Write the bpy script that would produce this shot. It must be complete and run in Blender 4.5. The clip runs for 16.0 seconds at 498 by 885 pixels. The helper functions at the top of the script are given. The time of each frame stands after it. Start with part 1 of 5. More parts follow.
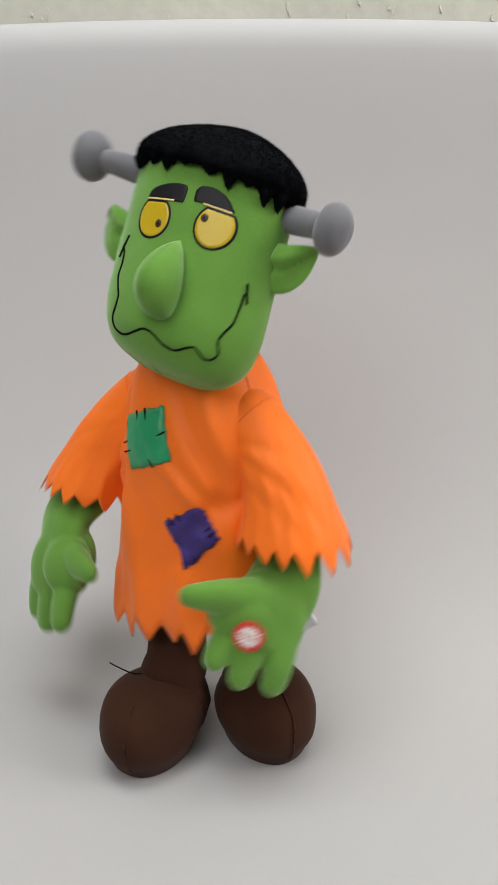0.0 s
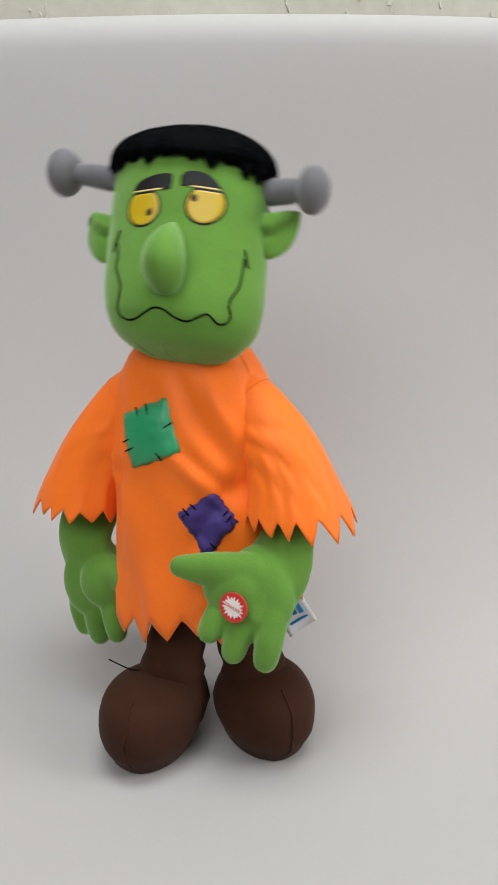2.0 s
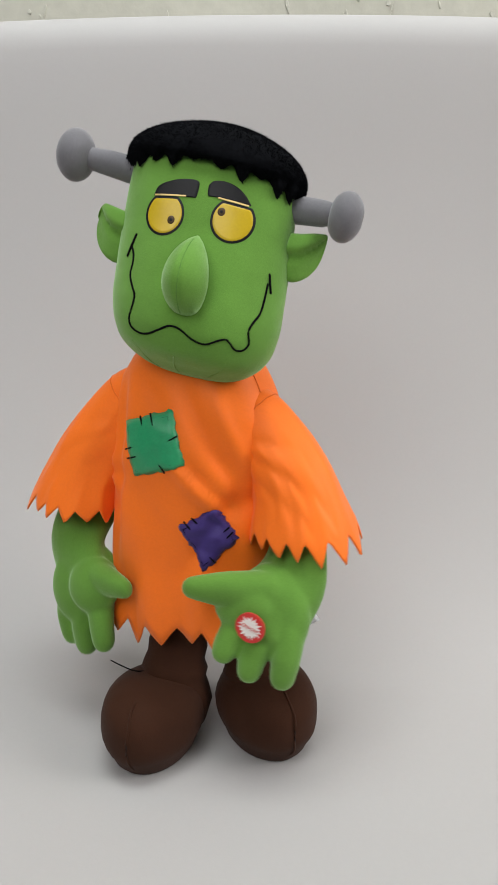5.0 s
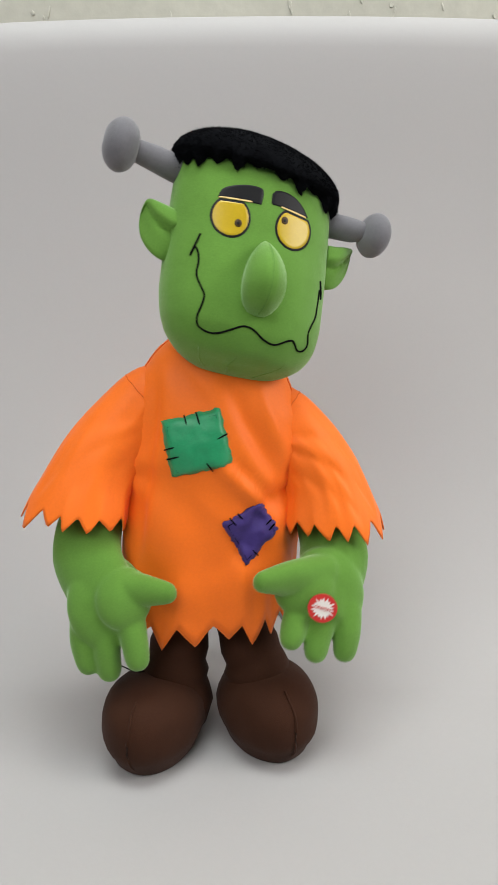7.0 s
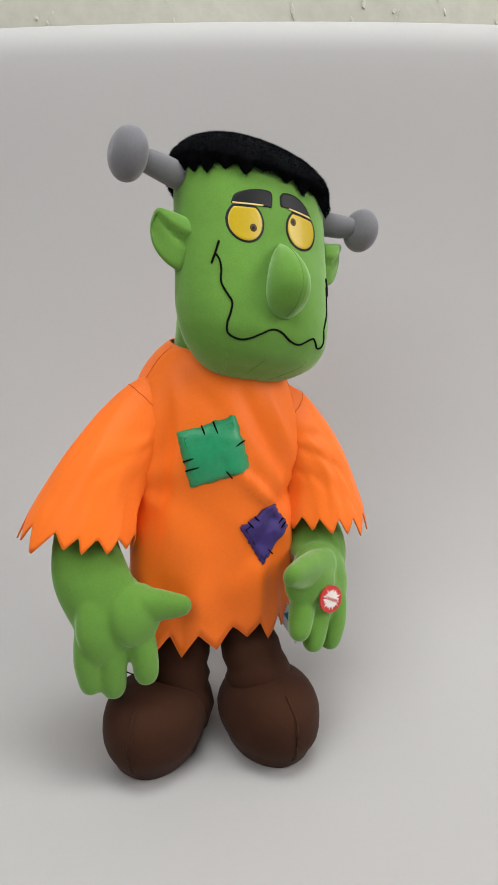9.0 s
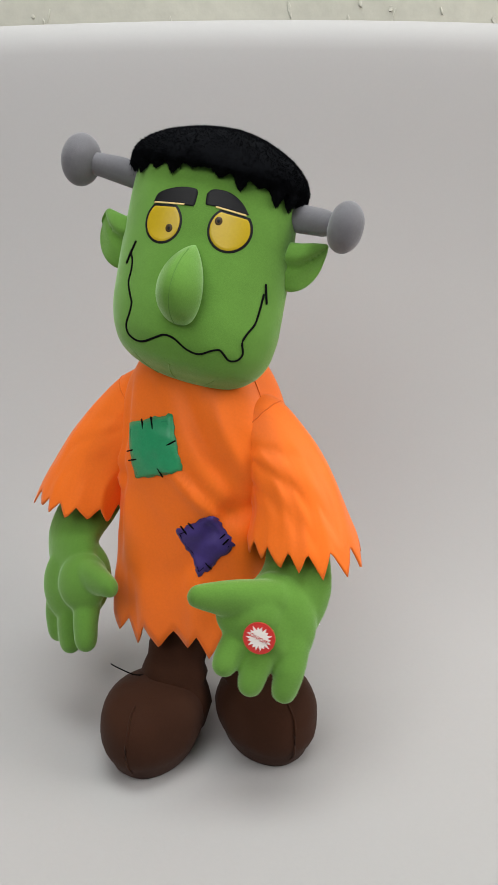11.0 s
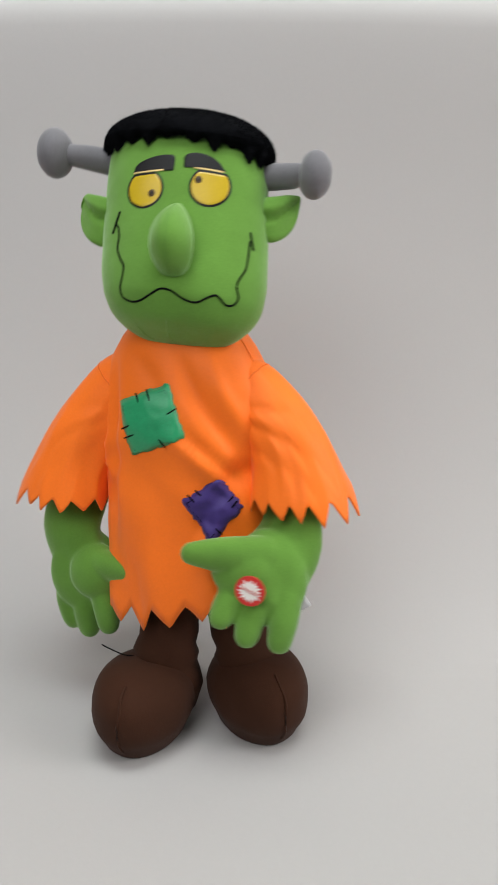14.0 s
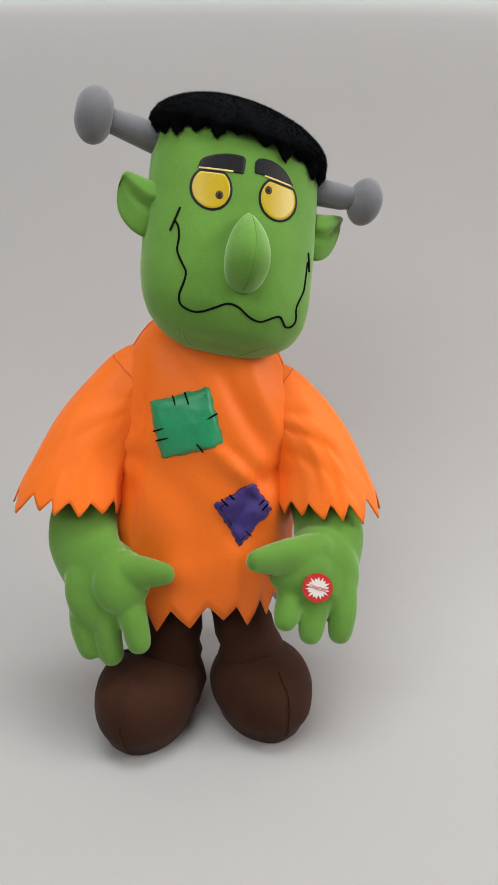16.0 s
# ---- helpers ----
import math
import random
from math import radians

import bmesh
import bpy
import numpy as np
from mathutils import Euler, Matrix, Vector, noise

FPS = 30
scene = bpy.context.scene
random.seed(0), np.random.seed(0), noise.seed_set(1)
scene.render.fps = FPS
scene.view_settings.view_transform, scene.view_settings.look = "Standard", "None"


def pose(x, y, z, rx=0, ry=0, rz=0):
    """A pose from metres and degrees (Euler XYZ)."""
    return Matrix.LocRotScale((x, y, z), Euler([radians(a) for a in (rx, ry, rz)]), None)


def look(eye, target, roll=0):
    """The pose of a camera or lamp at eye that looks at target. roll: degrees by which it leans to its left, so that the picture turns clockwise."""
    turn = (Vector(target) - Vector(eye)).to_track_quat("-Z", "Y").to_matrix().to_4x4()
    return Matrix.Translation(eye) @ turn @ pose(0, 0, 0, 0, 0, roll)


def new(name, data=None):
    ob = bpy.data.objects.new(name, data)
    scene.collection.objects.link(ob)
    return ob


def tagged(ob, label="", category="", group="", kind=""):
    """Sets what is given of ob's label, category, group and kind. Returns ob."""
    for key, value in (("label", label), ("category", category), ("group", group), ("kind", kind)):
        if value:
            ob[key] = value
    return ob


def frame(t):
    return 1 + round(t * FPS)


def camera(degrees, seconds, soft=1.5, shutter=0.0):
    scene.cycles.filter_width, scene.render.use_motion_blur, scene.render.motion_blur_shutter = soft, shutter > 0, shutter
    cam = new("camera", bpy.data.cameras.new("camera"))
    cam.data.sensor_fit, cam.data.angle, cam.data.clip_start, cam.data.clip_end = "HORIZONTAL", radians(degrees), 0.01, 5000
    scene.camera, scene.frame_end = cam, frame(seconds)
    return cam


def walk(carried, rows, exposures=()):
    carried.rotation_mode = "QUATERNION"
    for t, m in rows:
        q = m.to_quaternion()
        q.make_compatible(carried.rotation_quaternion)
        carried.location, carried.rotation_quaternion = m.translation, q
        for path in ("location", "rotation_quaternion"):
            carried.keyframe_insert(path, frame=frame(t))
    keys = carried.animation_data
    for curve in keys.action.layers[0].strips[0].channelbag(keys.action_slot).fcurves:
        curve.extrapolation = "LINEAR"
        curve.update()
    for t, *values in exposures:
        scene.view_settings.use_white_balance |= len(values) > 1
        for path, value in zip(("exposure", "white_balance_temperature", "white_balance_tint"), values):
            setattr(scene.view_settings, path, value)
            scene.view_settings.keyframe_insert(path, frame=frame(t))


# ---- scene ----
# ---------------------------------------------------------------- camera
cam = camera(40.0, 16.0, 0.9, 0.5)


def eye(x, y, z, yaw, pitch, roll):
    """Pose of a camera that looks along +y, turned by yaw, pitch and roll."""
    turn = Matrix.Rotation(radians(yaw), 4, "Z") @ Matrix.Rotation(radians(pitch), 4, "X") @ Matrix.Rotation(radians(roll), 4, "Y")
    return Matrix.Translation((x, y, z)) @ turn @ Matrix.Rotation(radians(90), 4, "X")


walk(cam, [(t, eye(*row)) for t, *row in (
    (0.0, 0.0451, -0.4881, 0.3700, 0.25, -16.17, 0.06),
    (0.5, 0.0451, -0.4881, 0.3700, 0.32, -16.09, 0.18),
    (1.0, 0.0451, -0.4881, 0.3700, 0.31, -16.11, 0.19),
    (1.5, 0.0451, -0.4881, 0.3700, 0.23, -16.32, 0.06),
    (2.0, 0.0451, -0.4881, 0.3700, 0.16, -16.45, 0.03),
    (2.5, 0.0451, -0.4881, 0.3700, 0.27, -16.18, -0.02),
    (3.0, 0.0451, -0.4881, 0.3700, 0.27, -16.11, 0.07),
    (3.5, 0.0451, -0.4881, 0.3700, 0.50, -16.20, 0.35),
    (4.0, 0.0451, -0.4881, 0.3700, 0.36, -16.37, 0.37),
    (6.5, 0.0451, -0.4881, 0.3700, 0.30, -16.41, 0.17),
    (7.0, 0.0451, -0.4881, 0.3700, 0.42, -16.31, 0.13),
    (7.5, 0.0451, -0.4881, 0.3700, 0.46, -16.10, 0.13),
    (8.0, 0.0451, -0.4881, 0.3700, 0.50, -16.01, 0.10),
    (10.5, 0.0451, -0.4881, 0.3700, 0.60, -15.97, 0.03),
    (11.0, 0.0451, -0.4881, 0.3700, 0.34, -16.08, 0.07),
    (11.5, 0.0451, -0.4881, 0.3700, 0.36, -16.17, 0.03),
    (12.0, 0.0451, -0.4881, 0.3700, 0.42, -16.18, -0.02),
    (12.5, 0.0451, -0.4881, 0.3700, 0.43, -15.95, -0.07),
    (13.0, 0.0451, -0.4881, 0.3700, 0.56, -15.85, 0.09),
    (13.5, 0.0451, -0.4881, 0.3700, 0.52, -16.11, 0.09),
    (14.0, 0.0448, -0.4849, 0.3679, -0.40, -17.57, -0.32),
    (14.5, 0.0445, -0.4816, 0.3659, -0.23, -18.47, -1.01),
    (15.0, 0.0445, -0.4816, 0.3659, -0.06, -18.18, -0.66),
    (15.5, 0.0445, -0.4816, 0.3659, -0.09, -18.03, -0.28),
    (16.0, 0.0445, -0.4816, 0.3659, -0.06, -17.82, -0.36),
)])

# ---------------------------------------------------------------- light
world = bpy.data.worlds.new("sky")
scene.world = world
world.use_nodes = True
wn = world.node_tree.nodes
sky = wn.new("ShaderNodeTexSky")
sky.sky_type, sky.sun_disc, sky.sun_elevation, sky.sun_rotation = "NISHITA", False, radians(35), radians(120)
world.node_tree.links.new(sky.outputs[0], wn["Background"].inputs[0])
wn["Background"].inputs[1].default_value = 0.12
scene.view_settings.exposure = 0.0


def area_lamp(name, where, target, sx, sy, power, colour):
    """A rectangular area lamp in an opening of the room, as soft daylight."""
    lamp = bpy.data.lights.new(name, "AREA")
    lamp.shape, lamp.size, lamp.size_y, lamp.energy, lamp.color = "RECTANGLE", sx, sy, power, colour
    ob = new(name, lamp)
    ob.matrix_world = look(where, target)
    return ob


# Added overhead lamp, no source known; lights the floor more than the upright paper.
area_lamp("added_top_light", (0.06, -0.24, 2.02), (0.06, -0.24, 0.0), 1.2, 0.68, 25.0, (0.94, 0.985, 0.975))
# Added fill lamp from the front left; brightens the toy's front.
area_lamp("front_fill_light", (-0.45, -1.02, 1.20), (0.0, -0.05, 0.25), 1.1, 0.75, 10.5, (1.0, 0.98, 0.965))
area_lamp("window_light_side", (1.78, -0.48, 1.2), (0.0, -0.1, 0.4), 0.9, 0.95, 23.0, (1.0, 0.97, 0.955))


# ---------------------------------------------------------------- materials
def material(name, colour, rough=0.8, metal=0.0, sheen=0.0, spread=0.12, grain=600.0, blotch=25.0, bump=0.15, bump_scale=900.0, folds=0.0, fold_scale=18.0, spec=0.3, noise_rough=0.0):
    """A surface with a fine grain, broad blotches, a fine relief and, if wanted, soft folds."""
    m = bpy.data.materials.new(name)
    m.use_nodes = True
    n, k = m.node_tree.nodes, m.node_tree.links
    b = n["Principled BSDF"]
    b.inputs["Roughness"].default_value, b.inputs["Metallic"].default_value = rough, metal
    b.inputs["Specular IOR Level"].default_value = spec
    b.inputs["Sheen Weight"].default_value, b.inputs["Sheen Roughness"].default_value = sheen, 0.45
    b.inputs["Sheen Tint"].default_value = (*[min(1.0, 0.35 + c) for c in colour], 1)
    at = n.new("ShaderNodeTexCoord")

    def field(scale, detail=3.0):
        f = n.new("ShaderNodeTexNoise")
        f.inputs["Scale"].default_value, f.inputs["Detail"].default_value = scale, detail
        k.new(at.outputs["Object"], f.inputs["Vector"])
        return f.outputs["Fac"]

    mix = n.new("ShaderNodeMath")
    mix.operation = "MULTIPLY_ADD"
    k.new(field(grain), mix.inputs[0])
    mix.inputs[1].default_value = 0.55
    half = n.new("ShaderNodeMath")
    half.operation = "MULTIPLY"
    k.new(field(blotch), half.inputs[0])
    half.inputs[1].default_value = 0.45
    k.new(half.outputs[0], mix.inputs[2])
    ramp = n.new("ShaderNodeValToRGB")
    ramp.color_ramp.elements[0].position, ramp.color_ramp.elements[1].position = 0.3, 0.7
    ramp.color_ramp.elements[0].color = (*[c * (1 - spread) for c in colour], 1)
    ramp.color_ramp.elements[1].color = (*[min(1.0, c * (1 + spread)) for c in colour], 1)
    k.new(mix.outputs[0], ramp.inputs[0])
    k.new(ramp.outputs[0], b.inputs["Base Color"])
    fine = n.new("ShaderNodeBump")
    fine.inputs["Strength"].default_value, fine.inputs["Distance"].default_value = bump, 0.001
    k.new(field(bump_scale), fine.inputs["Height"])
    if folds:
        broad = n.new("ShaderNodeBump")
        broad.inputs["Strength"].default_value, broad.inputs["Distance"].default_value = folds, 0.01
        k.new(field(fold_scale, 1.0), broad.inputs["Height"])
        k.new(broad.outputs[0], fine.inputs["Normal"])
    k.new(fine.outputs[0], b.inputs["Normal"])
    return m


PLUSH = material("green plush", (0.118, 0.262, 0.042), 0.95, sheen=1.0, bump=0.20, bump_scale=1900, spread=0.12, grain=900, blotch=45, folds=0.10, fold_scale=55, spec=0.08)
SHIRT_CLOTH = material("orange satin cloth", (0.97, 0.178, 0.010), 0.55, sheen=0.25, spread=0.05, bump=0.10, bump_scale=2600, folds=0.12, fold_scale=24, spec=0.30)
HAIR_PILE = material("black pile", (0.0045, 0.005, 0.006), 0.95, sheen=0.0, bump=0.25, bump_scale=900, spread=0.3, spec=0.03)
GREY_PLUSH = material("grey plush", (0.15, 0.147, 0.158), 0.9, sheen=0.7, bump=0.22, bump_scale=1700, spread=0.08)
BROWN_CLOTH = material("dark brown brushed cloth", (0.042, 0.0155, 0.0075), 0.8, sheen=0.10, bump=0.25, bump_scale=1700, folds=0.30, fold_scale=32, spec=0.12)
GREEN_PATCH = material("emerald felt", (0.014, 0.29, 0.115), 0.40, sheen=0.2, bump=0.15, bump_scale=1500, folds=0.25, fold_scale=70, spec=0.5)
BLUE_PATCH = material("violet blue felt", (0.042, 0.022, 0.16), 0.6, sheen=0.2, bump=0.2, bump_scale=1500, folds=0.4, fold_scale=70, spec=0.4)
THREAD = material("black thread", (0.004, 0.004, 0.0045), 0.9, bump=0.2, spec=0.06)
PRINT_BLACK = material("black screen print", (0.006, 0.006, 0.007), 0.5, spread=0.2, bump=0.06, bump_scale=1500, spec=0.22)
PRINT_YELLOW = material("yellow screen print", (0.50, 0.345, 0.010), 0.30, spread=0.06, bump=0.05, bump_scale=1500, spec=0.4)
PRINT_BROWN = material("dark brown print", (0.06, 0.032, 0.006), 0.4, bump=0.05)
RED_STICKER = material("red sticker", (0.58, 0.03, 0.025), 0.4, spread=0.05, bump=0.03, spec=0.5)
WHITE_STICKER = material("white print", (0.78, 0.74, 0.70), 0.45, spread=0.03, bump=0.03)
DARK_GREEN = material("dark green thread", (0.008, 0.15, 0.065), 0.7, bump=0.1)
SEAM_ORANGE = material("dark orange thread", (0.80, 0.135, 0.007), 0.7, bump=0.1)
LID_LINE = material("pale lid print", (0.75, 0.55, 0.22), 0.5, bump=0.02)
PAPER = material("white backdrop paper", (0.428, 0.416, 0.408), 0.7, spread=0.012, grain=300, blotch=3.0, bump=0.04, bump_scale=700, spec=0.3)
PLASTER = material("old beige wall paint", (0.52, 0.505, 0.43), 0.75, spread=0.10, grain=60, blotch=9, bump=0.3, bump_scale=160)
CHIP = material("flaked paint", (0.56, 0.545, 0.47), 0.8, spread=0.15, grain=300, bump=0.4, bump_scale=400)
# For the unseen walls and ceiling; dark so that little light bounces back.
ROOM = material("grey low-bounce surround", (0.15, 0.145, 0.138), 0.9, spread=0.03, bump=0.1, bump_scale=200)
FLOOR = material("pale floor", (0.45, 0.42, 0.38), 0.6, spread=0.1, bump=0.05)
SEAM_GREEN = material("green thread", (0.085, 0.20, 0.035), 0.9, bump=0.1)
LABEL_WHITE = material("white satin label", (0.80, 0.81, 0.83), 0.4, spread=0.02, bump=0.03)
LABEL_BLUE = material("blue label print", (0.01, 0.22, 0.50), 0.45, bump=0.02)


# ---------------------------------------------------------------- mesh helpers
def part(name, bm, mat, parent=None, label="", smooth=True):
    """Links a bmesh as one mesh object under a thing or a part."""
    bmesh.ops.recalc_face_normals(bm, faces=bm.faces)
    me = bpy.data.meshes.new(name)
    bm.to_mesh(me)
    bm.free()
    me.materials.append(mat)
    for p in me.polygons:
        p.use_smooth = smooth
    ob = new(name, me)
    ob.parent = parent
    return tagged(ob, label) if label else ob


def loft(rings, cap_first=True, cap_last=True, bm=None):
    """A skin over rings of equally many points."""
    bm = bm or bmesh.new()
    rows = [[bm.verts.new(p) for p in ring] for ring in rings]
    n = len(rows[0])
    for a, b in zip(rows, rows[1:]):
        for i in range(n):
            bm.faces.new((a[i], a[(i + 1) % n], b[(i + 1) % n], b[i]))
    for flag, row in ((cap_first, rows[0]), (cap_last, rows[-1])):
        if flag:
            mid = bm.verts.new(sum((v.co for v in row), Vector()) / n)
            for i in range(n):
                bm.faces.new((row[i], row[(i + 1) % n], mid))
    return bm


def oval(angle, a, b, power=2.0):
    """A point of a superellipse, with angle 0 at the front (-y)."""
    s, c = math.sin(angle), math.cos(angle)
    return (a * math.copysign(abs(s) ** (2 / power), s), -b * math.copysign(abs(c) ** (2 / power), c))


def smooth_at(table, x):
    """A smooth value between rows of (x, value...)."""
    if x <= table[0][0]:
        return table[0][1:]
    last = len(table) - 1
    for i in range(last):
        p, q = table[i], table[i + 1]
        if x <= q[0]:
            h = q[0] - p[0]
            u = (x - p[0]) / h
            before, after = table[max(0, i - 1)], table[min(last, i + 2)]
            values = []
            for k in range(1, len(p)):
                slope = (q[k] - p[k]) / h
                s0 = (p[k] - before[k]) / (p[0] - before[0]) if i > 0 else slope
                s1 = (after[k] - q[k]) / (after[0] - q[0]) if i + 2 <= last else slope
                m0 = 2 * s0 * slope / (s0 + slope) if s0 * slope > 0 else 0.0
                m1 = 2 * s1 * slope / (s1 + slope) if s1 * slope > 0 else 0.0
                values.append(p[k] * (1 + 2 * u) * (1 - u) ** 2 + q[k] * u * u * (3 - 2 * u) + h * (m0 * u * (1 - u) ** 2 - m1 * u * u * (1 - u)))
            return tuple(values)
    return table[-1][1:]


def spline(points, steps):
    """A smooth line through points (Catmull-Rom)."""
    pts = [Vector(p) for p in points]
    pts = [2 * pts[0] - pts[1], *pts, 2 * pts[-1] - pts[-2]]
    line = []
    for a, b, c, d in zip(pts, pts[1:], pts[2:], pts[3:]):
        for i in range(steps):
            u = i / steps
            line.append(0.5 * (2 * b + (c - a) * u + (2 * a - 5 * b + 4 * c - d) * u * u + (3 * b - a - 3 * c + d) * u ** 3))
    return line + [pts[-2]]


def tube(line, radii, sides=10, flat=1.0, flat_axis=None, round_ends=True, bm=None):
    """A round bar along a line, with a radius at each end or point. flat squeezes it along flat_axis."""
    line = [Vector(p) for p in line]
    n = len(line)
    if not isinstance(radii, (list, tuple)):
        radii = [radii] * n
    elif len(radii) != n:
        m = len(radii) - 1
        radii = [radii[min(m - 1, int(i / (n - 1) * m))] * (1 - (i / (n - 1) * m - min(m - 1, int(i / (n - 1) * m)))) + radii[min(m, min(m - 1, int(i / (n - 1) * m)) + 1)] * (i / (n - 1) * m - min(m - 1, int(i / (n - 1) * m))) for i in range(n)]
    ways = [(line[min(i + 1, n - 1)] - line[max(i - 1, 0)]).normalized() for i in range(n)]
    side = Vector(flat_axis) if flat_axis else (Vector((0, 0, 1)) if abs(ways[0].z) < 0.9 else Vector((1, 0, 0)))
    rings = []

    def ring(p, way, r):
        v = (side - way * side.dot(way)).normalized()
        u = way.cross(v)
        return [p + u * (r * math.cos(2 * math.pi * i / sides)) + v * (r * flat * math.sin(2 * math.pi * i / sides)) for i in range(sides)]

    if round_ends:
        for a in (85, 60, 35):
            rings.append(ring(line[0] - ways[0] * radii[0] * math.sin(radians(a)), ways[0], radii[0] * math.cos(radians(a))))
    for p, way, r in zip(line, ways, radii):
        rings.append(ring(p, way, r))
    if round_ends:
        for a in (35, 60, 85):
            rings.append(ring(line[-1] + ways[-1] * radii[-1] * math.sin(radians(a)), ways[-1], radii[-1] * math.cos(radians(a))))
    return loft(rings, bm=bm)


def ball(centre, size, turn=None, rows=14, sides=22, dent=None, bm=None):
    """A stuffed ball, wider or flatter as size says; dent(unit) scales it."""
    turn = turn or Matrix.Identity(3)
    rings = []
    for j in range(1, rows):
        p = math.pi * j / rows - math.pi / 2
        ring = []
        for i in range(sides):
            a = 2 * math.pi * i / sides
            unit = Vector((math.cos(p) * math.cos(a), math.cos(p) * math.sin(a), math.sin(p)))
            k = dent(unit) if dent else 1.0
            ring.append(Vector(centre) + turn @ Vector((unit.x * size[0] * k, unit.y * size[1] * k, unit.z * size[2] * k)))
        rings.append(ring)
    return loft(rings, bm=bm)


# ---------------------------------------------------------------- the place
def slab(name, x0, x1, y0, y1, z0, z1, mat, label):
    bm = bmesh.new()
    bmesh.ops.create_cube(bm, size=1.0, matrix=Matrix.Translation(((x0 + x1) / 2, (y0 + y1) / 2, (z0 + z1) / 2)) @ Matrix.Diagonal((x1 - x0, y1 - y0, z1 - z0, 1)))
    return tagged(part(name, bm, mat, None, smooth=False), label, name.split("_")[0], kind="structure")


def wall_with_opening(name, axis, at, lo, hi, w0, w1, h0, h1, top, mat, label):
    """A wall of four boxes round an opening, along x (axis 0) or y (axis 1)."""
    bm = bmesh.new()
    thick = 0.15
    for a0, a1, z0, z1 in ((lo, w0, 0, top), (w1, hi, 0, top), (w0, w1, 0, h0), (w0, w1, h1, top)):
        c, s = ((a0 + a1) / 2, a1 - a0)
        mid = (c, at, (z0 + z1) / 2) if axis == 0 else (at, c, (z0 + z1) / 2)
        dims = (s, thick, z1 - z0) if axis == 0 else (thick, s, z1 - z0)
        bmesh.ops.create_cube(bm, size=1.0, matrix=Matrix.Translation(mid) @ Matrix.Diagonal((*dims, 1)))
    return tagged(part(name, bm, mat, None, smooth=False), label, "wall", kind="structure")


slab("floor", -1.95, 1.95, -1.2, 0.55, -0.12, -0.004, FLOOR, "pale smooth floor under the backdrop paper")


def build_ceiling():
    """A plain unseen ceiling, added, with an opening for the overhead lamp."""
    bm = bmesh.new()
    for x0, x1, y0, y1 in ((-1.95, -0.70, -1.2, 0.55), (0.82, 1.95, -1.2, 0.55), (-0.70, 0.82, -1.2, -0.64), (-0.70, 0.82, 0.16, 0.55)):
        bmesh.ops.create_cube(bm, size=1.0, matrix=Matrix.Translation(((x0 + x1) / 2, (y0 + y1) / 2, 2.05)) @ Matrix.Diagonal((x1 - x0, y1 - y0, 0.1, 1)))
    return tagged(part("ceiling", bm, ROOM, None, smooth=False), "unseen plain grey ceiling with an opening for the top lamp", "ceiling", kind="structure")


build_ceiling()
wall_north = slab("wall_north", -1.95, 1.95, 0.40, 0.55, -0.004, 2.0, PLASTER, "old beige painted wall with flaking, chipped paint")
# Unseen walls, added to close the room; two have openings for lamps.
slab("wall_west", -1.95, -1.80, -1.05, 0.40, -0.004, 2.0, ROOM, "unseen plain grey wall that limits bounce light")
wall_with_opening("wall_south", 0, -1.125, -1.95, 1.95, -1.0, 0.1, 0.80, 1.60, 2.0, ROOM, "unseen plain grey wall with an opening for a lamp")
wall_with_opening("wall_east", 1, 1.875, -1.05, 0.40, -0.95, 0.0, 0.7, 1.7, 2.0, ROOM, "unseen plain grey wall with an opening for a lamp")


def build_paper():
    """A sheet swept from the floor up the wall, with a curled top edge."""
    profile = [(-1.0, 0.0), (-0.5, 0.0), (-0.2, 0.0), (-0.05, 0.0)]
    mid_y, r, high = 0.0, 0.25, 0.47
    for i in range(1, 33):
        a = radians(90 * i / 32)
        profile.append((mid_y + r * math.sin(a), high * (1 - math.cos(a))))
    for z in (0.50, 0.53, 0.55):
        profile.append((mid_y + r, z))
    for i in range(1, 7):
        a = radians(15 * i)
        profile.append((mid_y + r + 0.03 * (1 - math.cos(a)), 0.55 + 0.033 * math.sin(a)))
    bm = bmesh.new()
    columns = 49
    grid = []
    for i in range(columns):
        x = -0.9 + 1.8 * i / (columns - 1)
        bow = 1.0 - 0.012 * ((x - 0.05) / 0.3) ** 2
        grid.append([bm.verts.new((x, y + (0.003 * math.sin(7 * x + 3 * z) * z), 0.001 + z * (bow if z > 0.5 else 1.0))) for y, z in profile])
    for a, b in zip(grid, grid[1:]):
        for j in range(len(profile) - 1):
            bm.faces.new((a[j], b[j], b[j + 1], a[j + 1]))
    ob = part("backdrop", bm, PAPER)
    solid = ob.modifiers.new("thickness", "SOLIDIFY")
    solid.thickness, solid.offset = 0.0008, -1
    return tagged(ob, "smooth white paper backdrop swept up behind the toy", "backdrop", kind="structure")


build_paper()

# ---------------------------------------------------------------- the plush toy
toy = tagged(new("plush_toy"), "animated green plush monster with orange ragged shirt and brown shoes", "toy")

# The head's own axes: x to its side, y to its back, z up through its crown.
side_axis = Vector((0.947, 0.185, -0.263)).normalized()
up_axis = Vector((0.17, 0.22, 0.95))
up_axis = (up_axis - side_axis * up_axis.dot(side_axis)).normalized()
back_axis = up_axis.cross(side_axis)
HEAD_AT = Vector((0.032, -0.004, 0.357))
HEAD_FRAME = Matrix.Translation(HEAD_AT) @ Matrix((side_axis, back_axis, up_axis)).transposed().to_4x4()

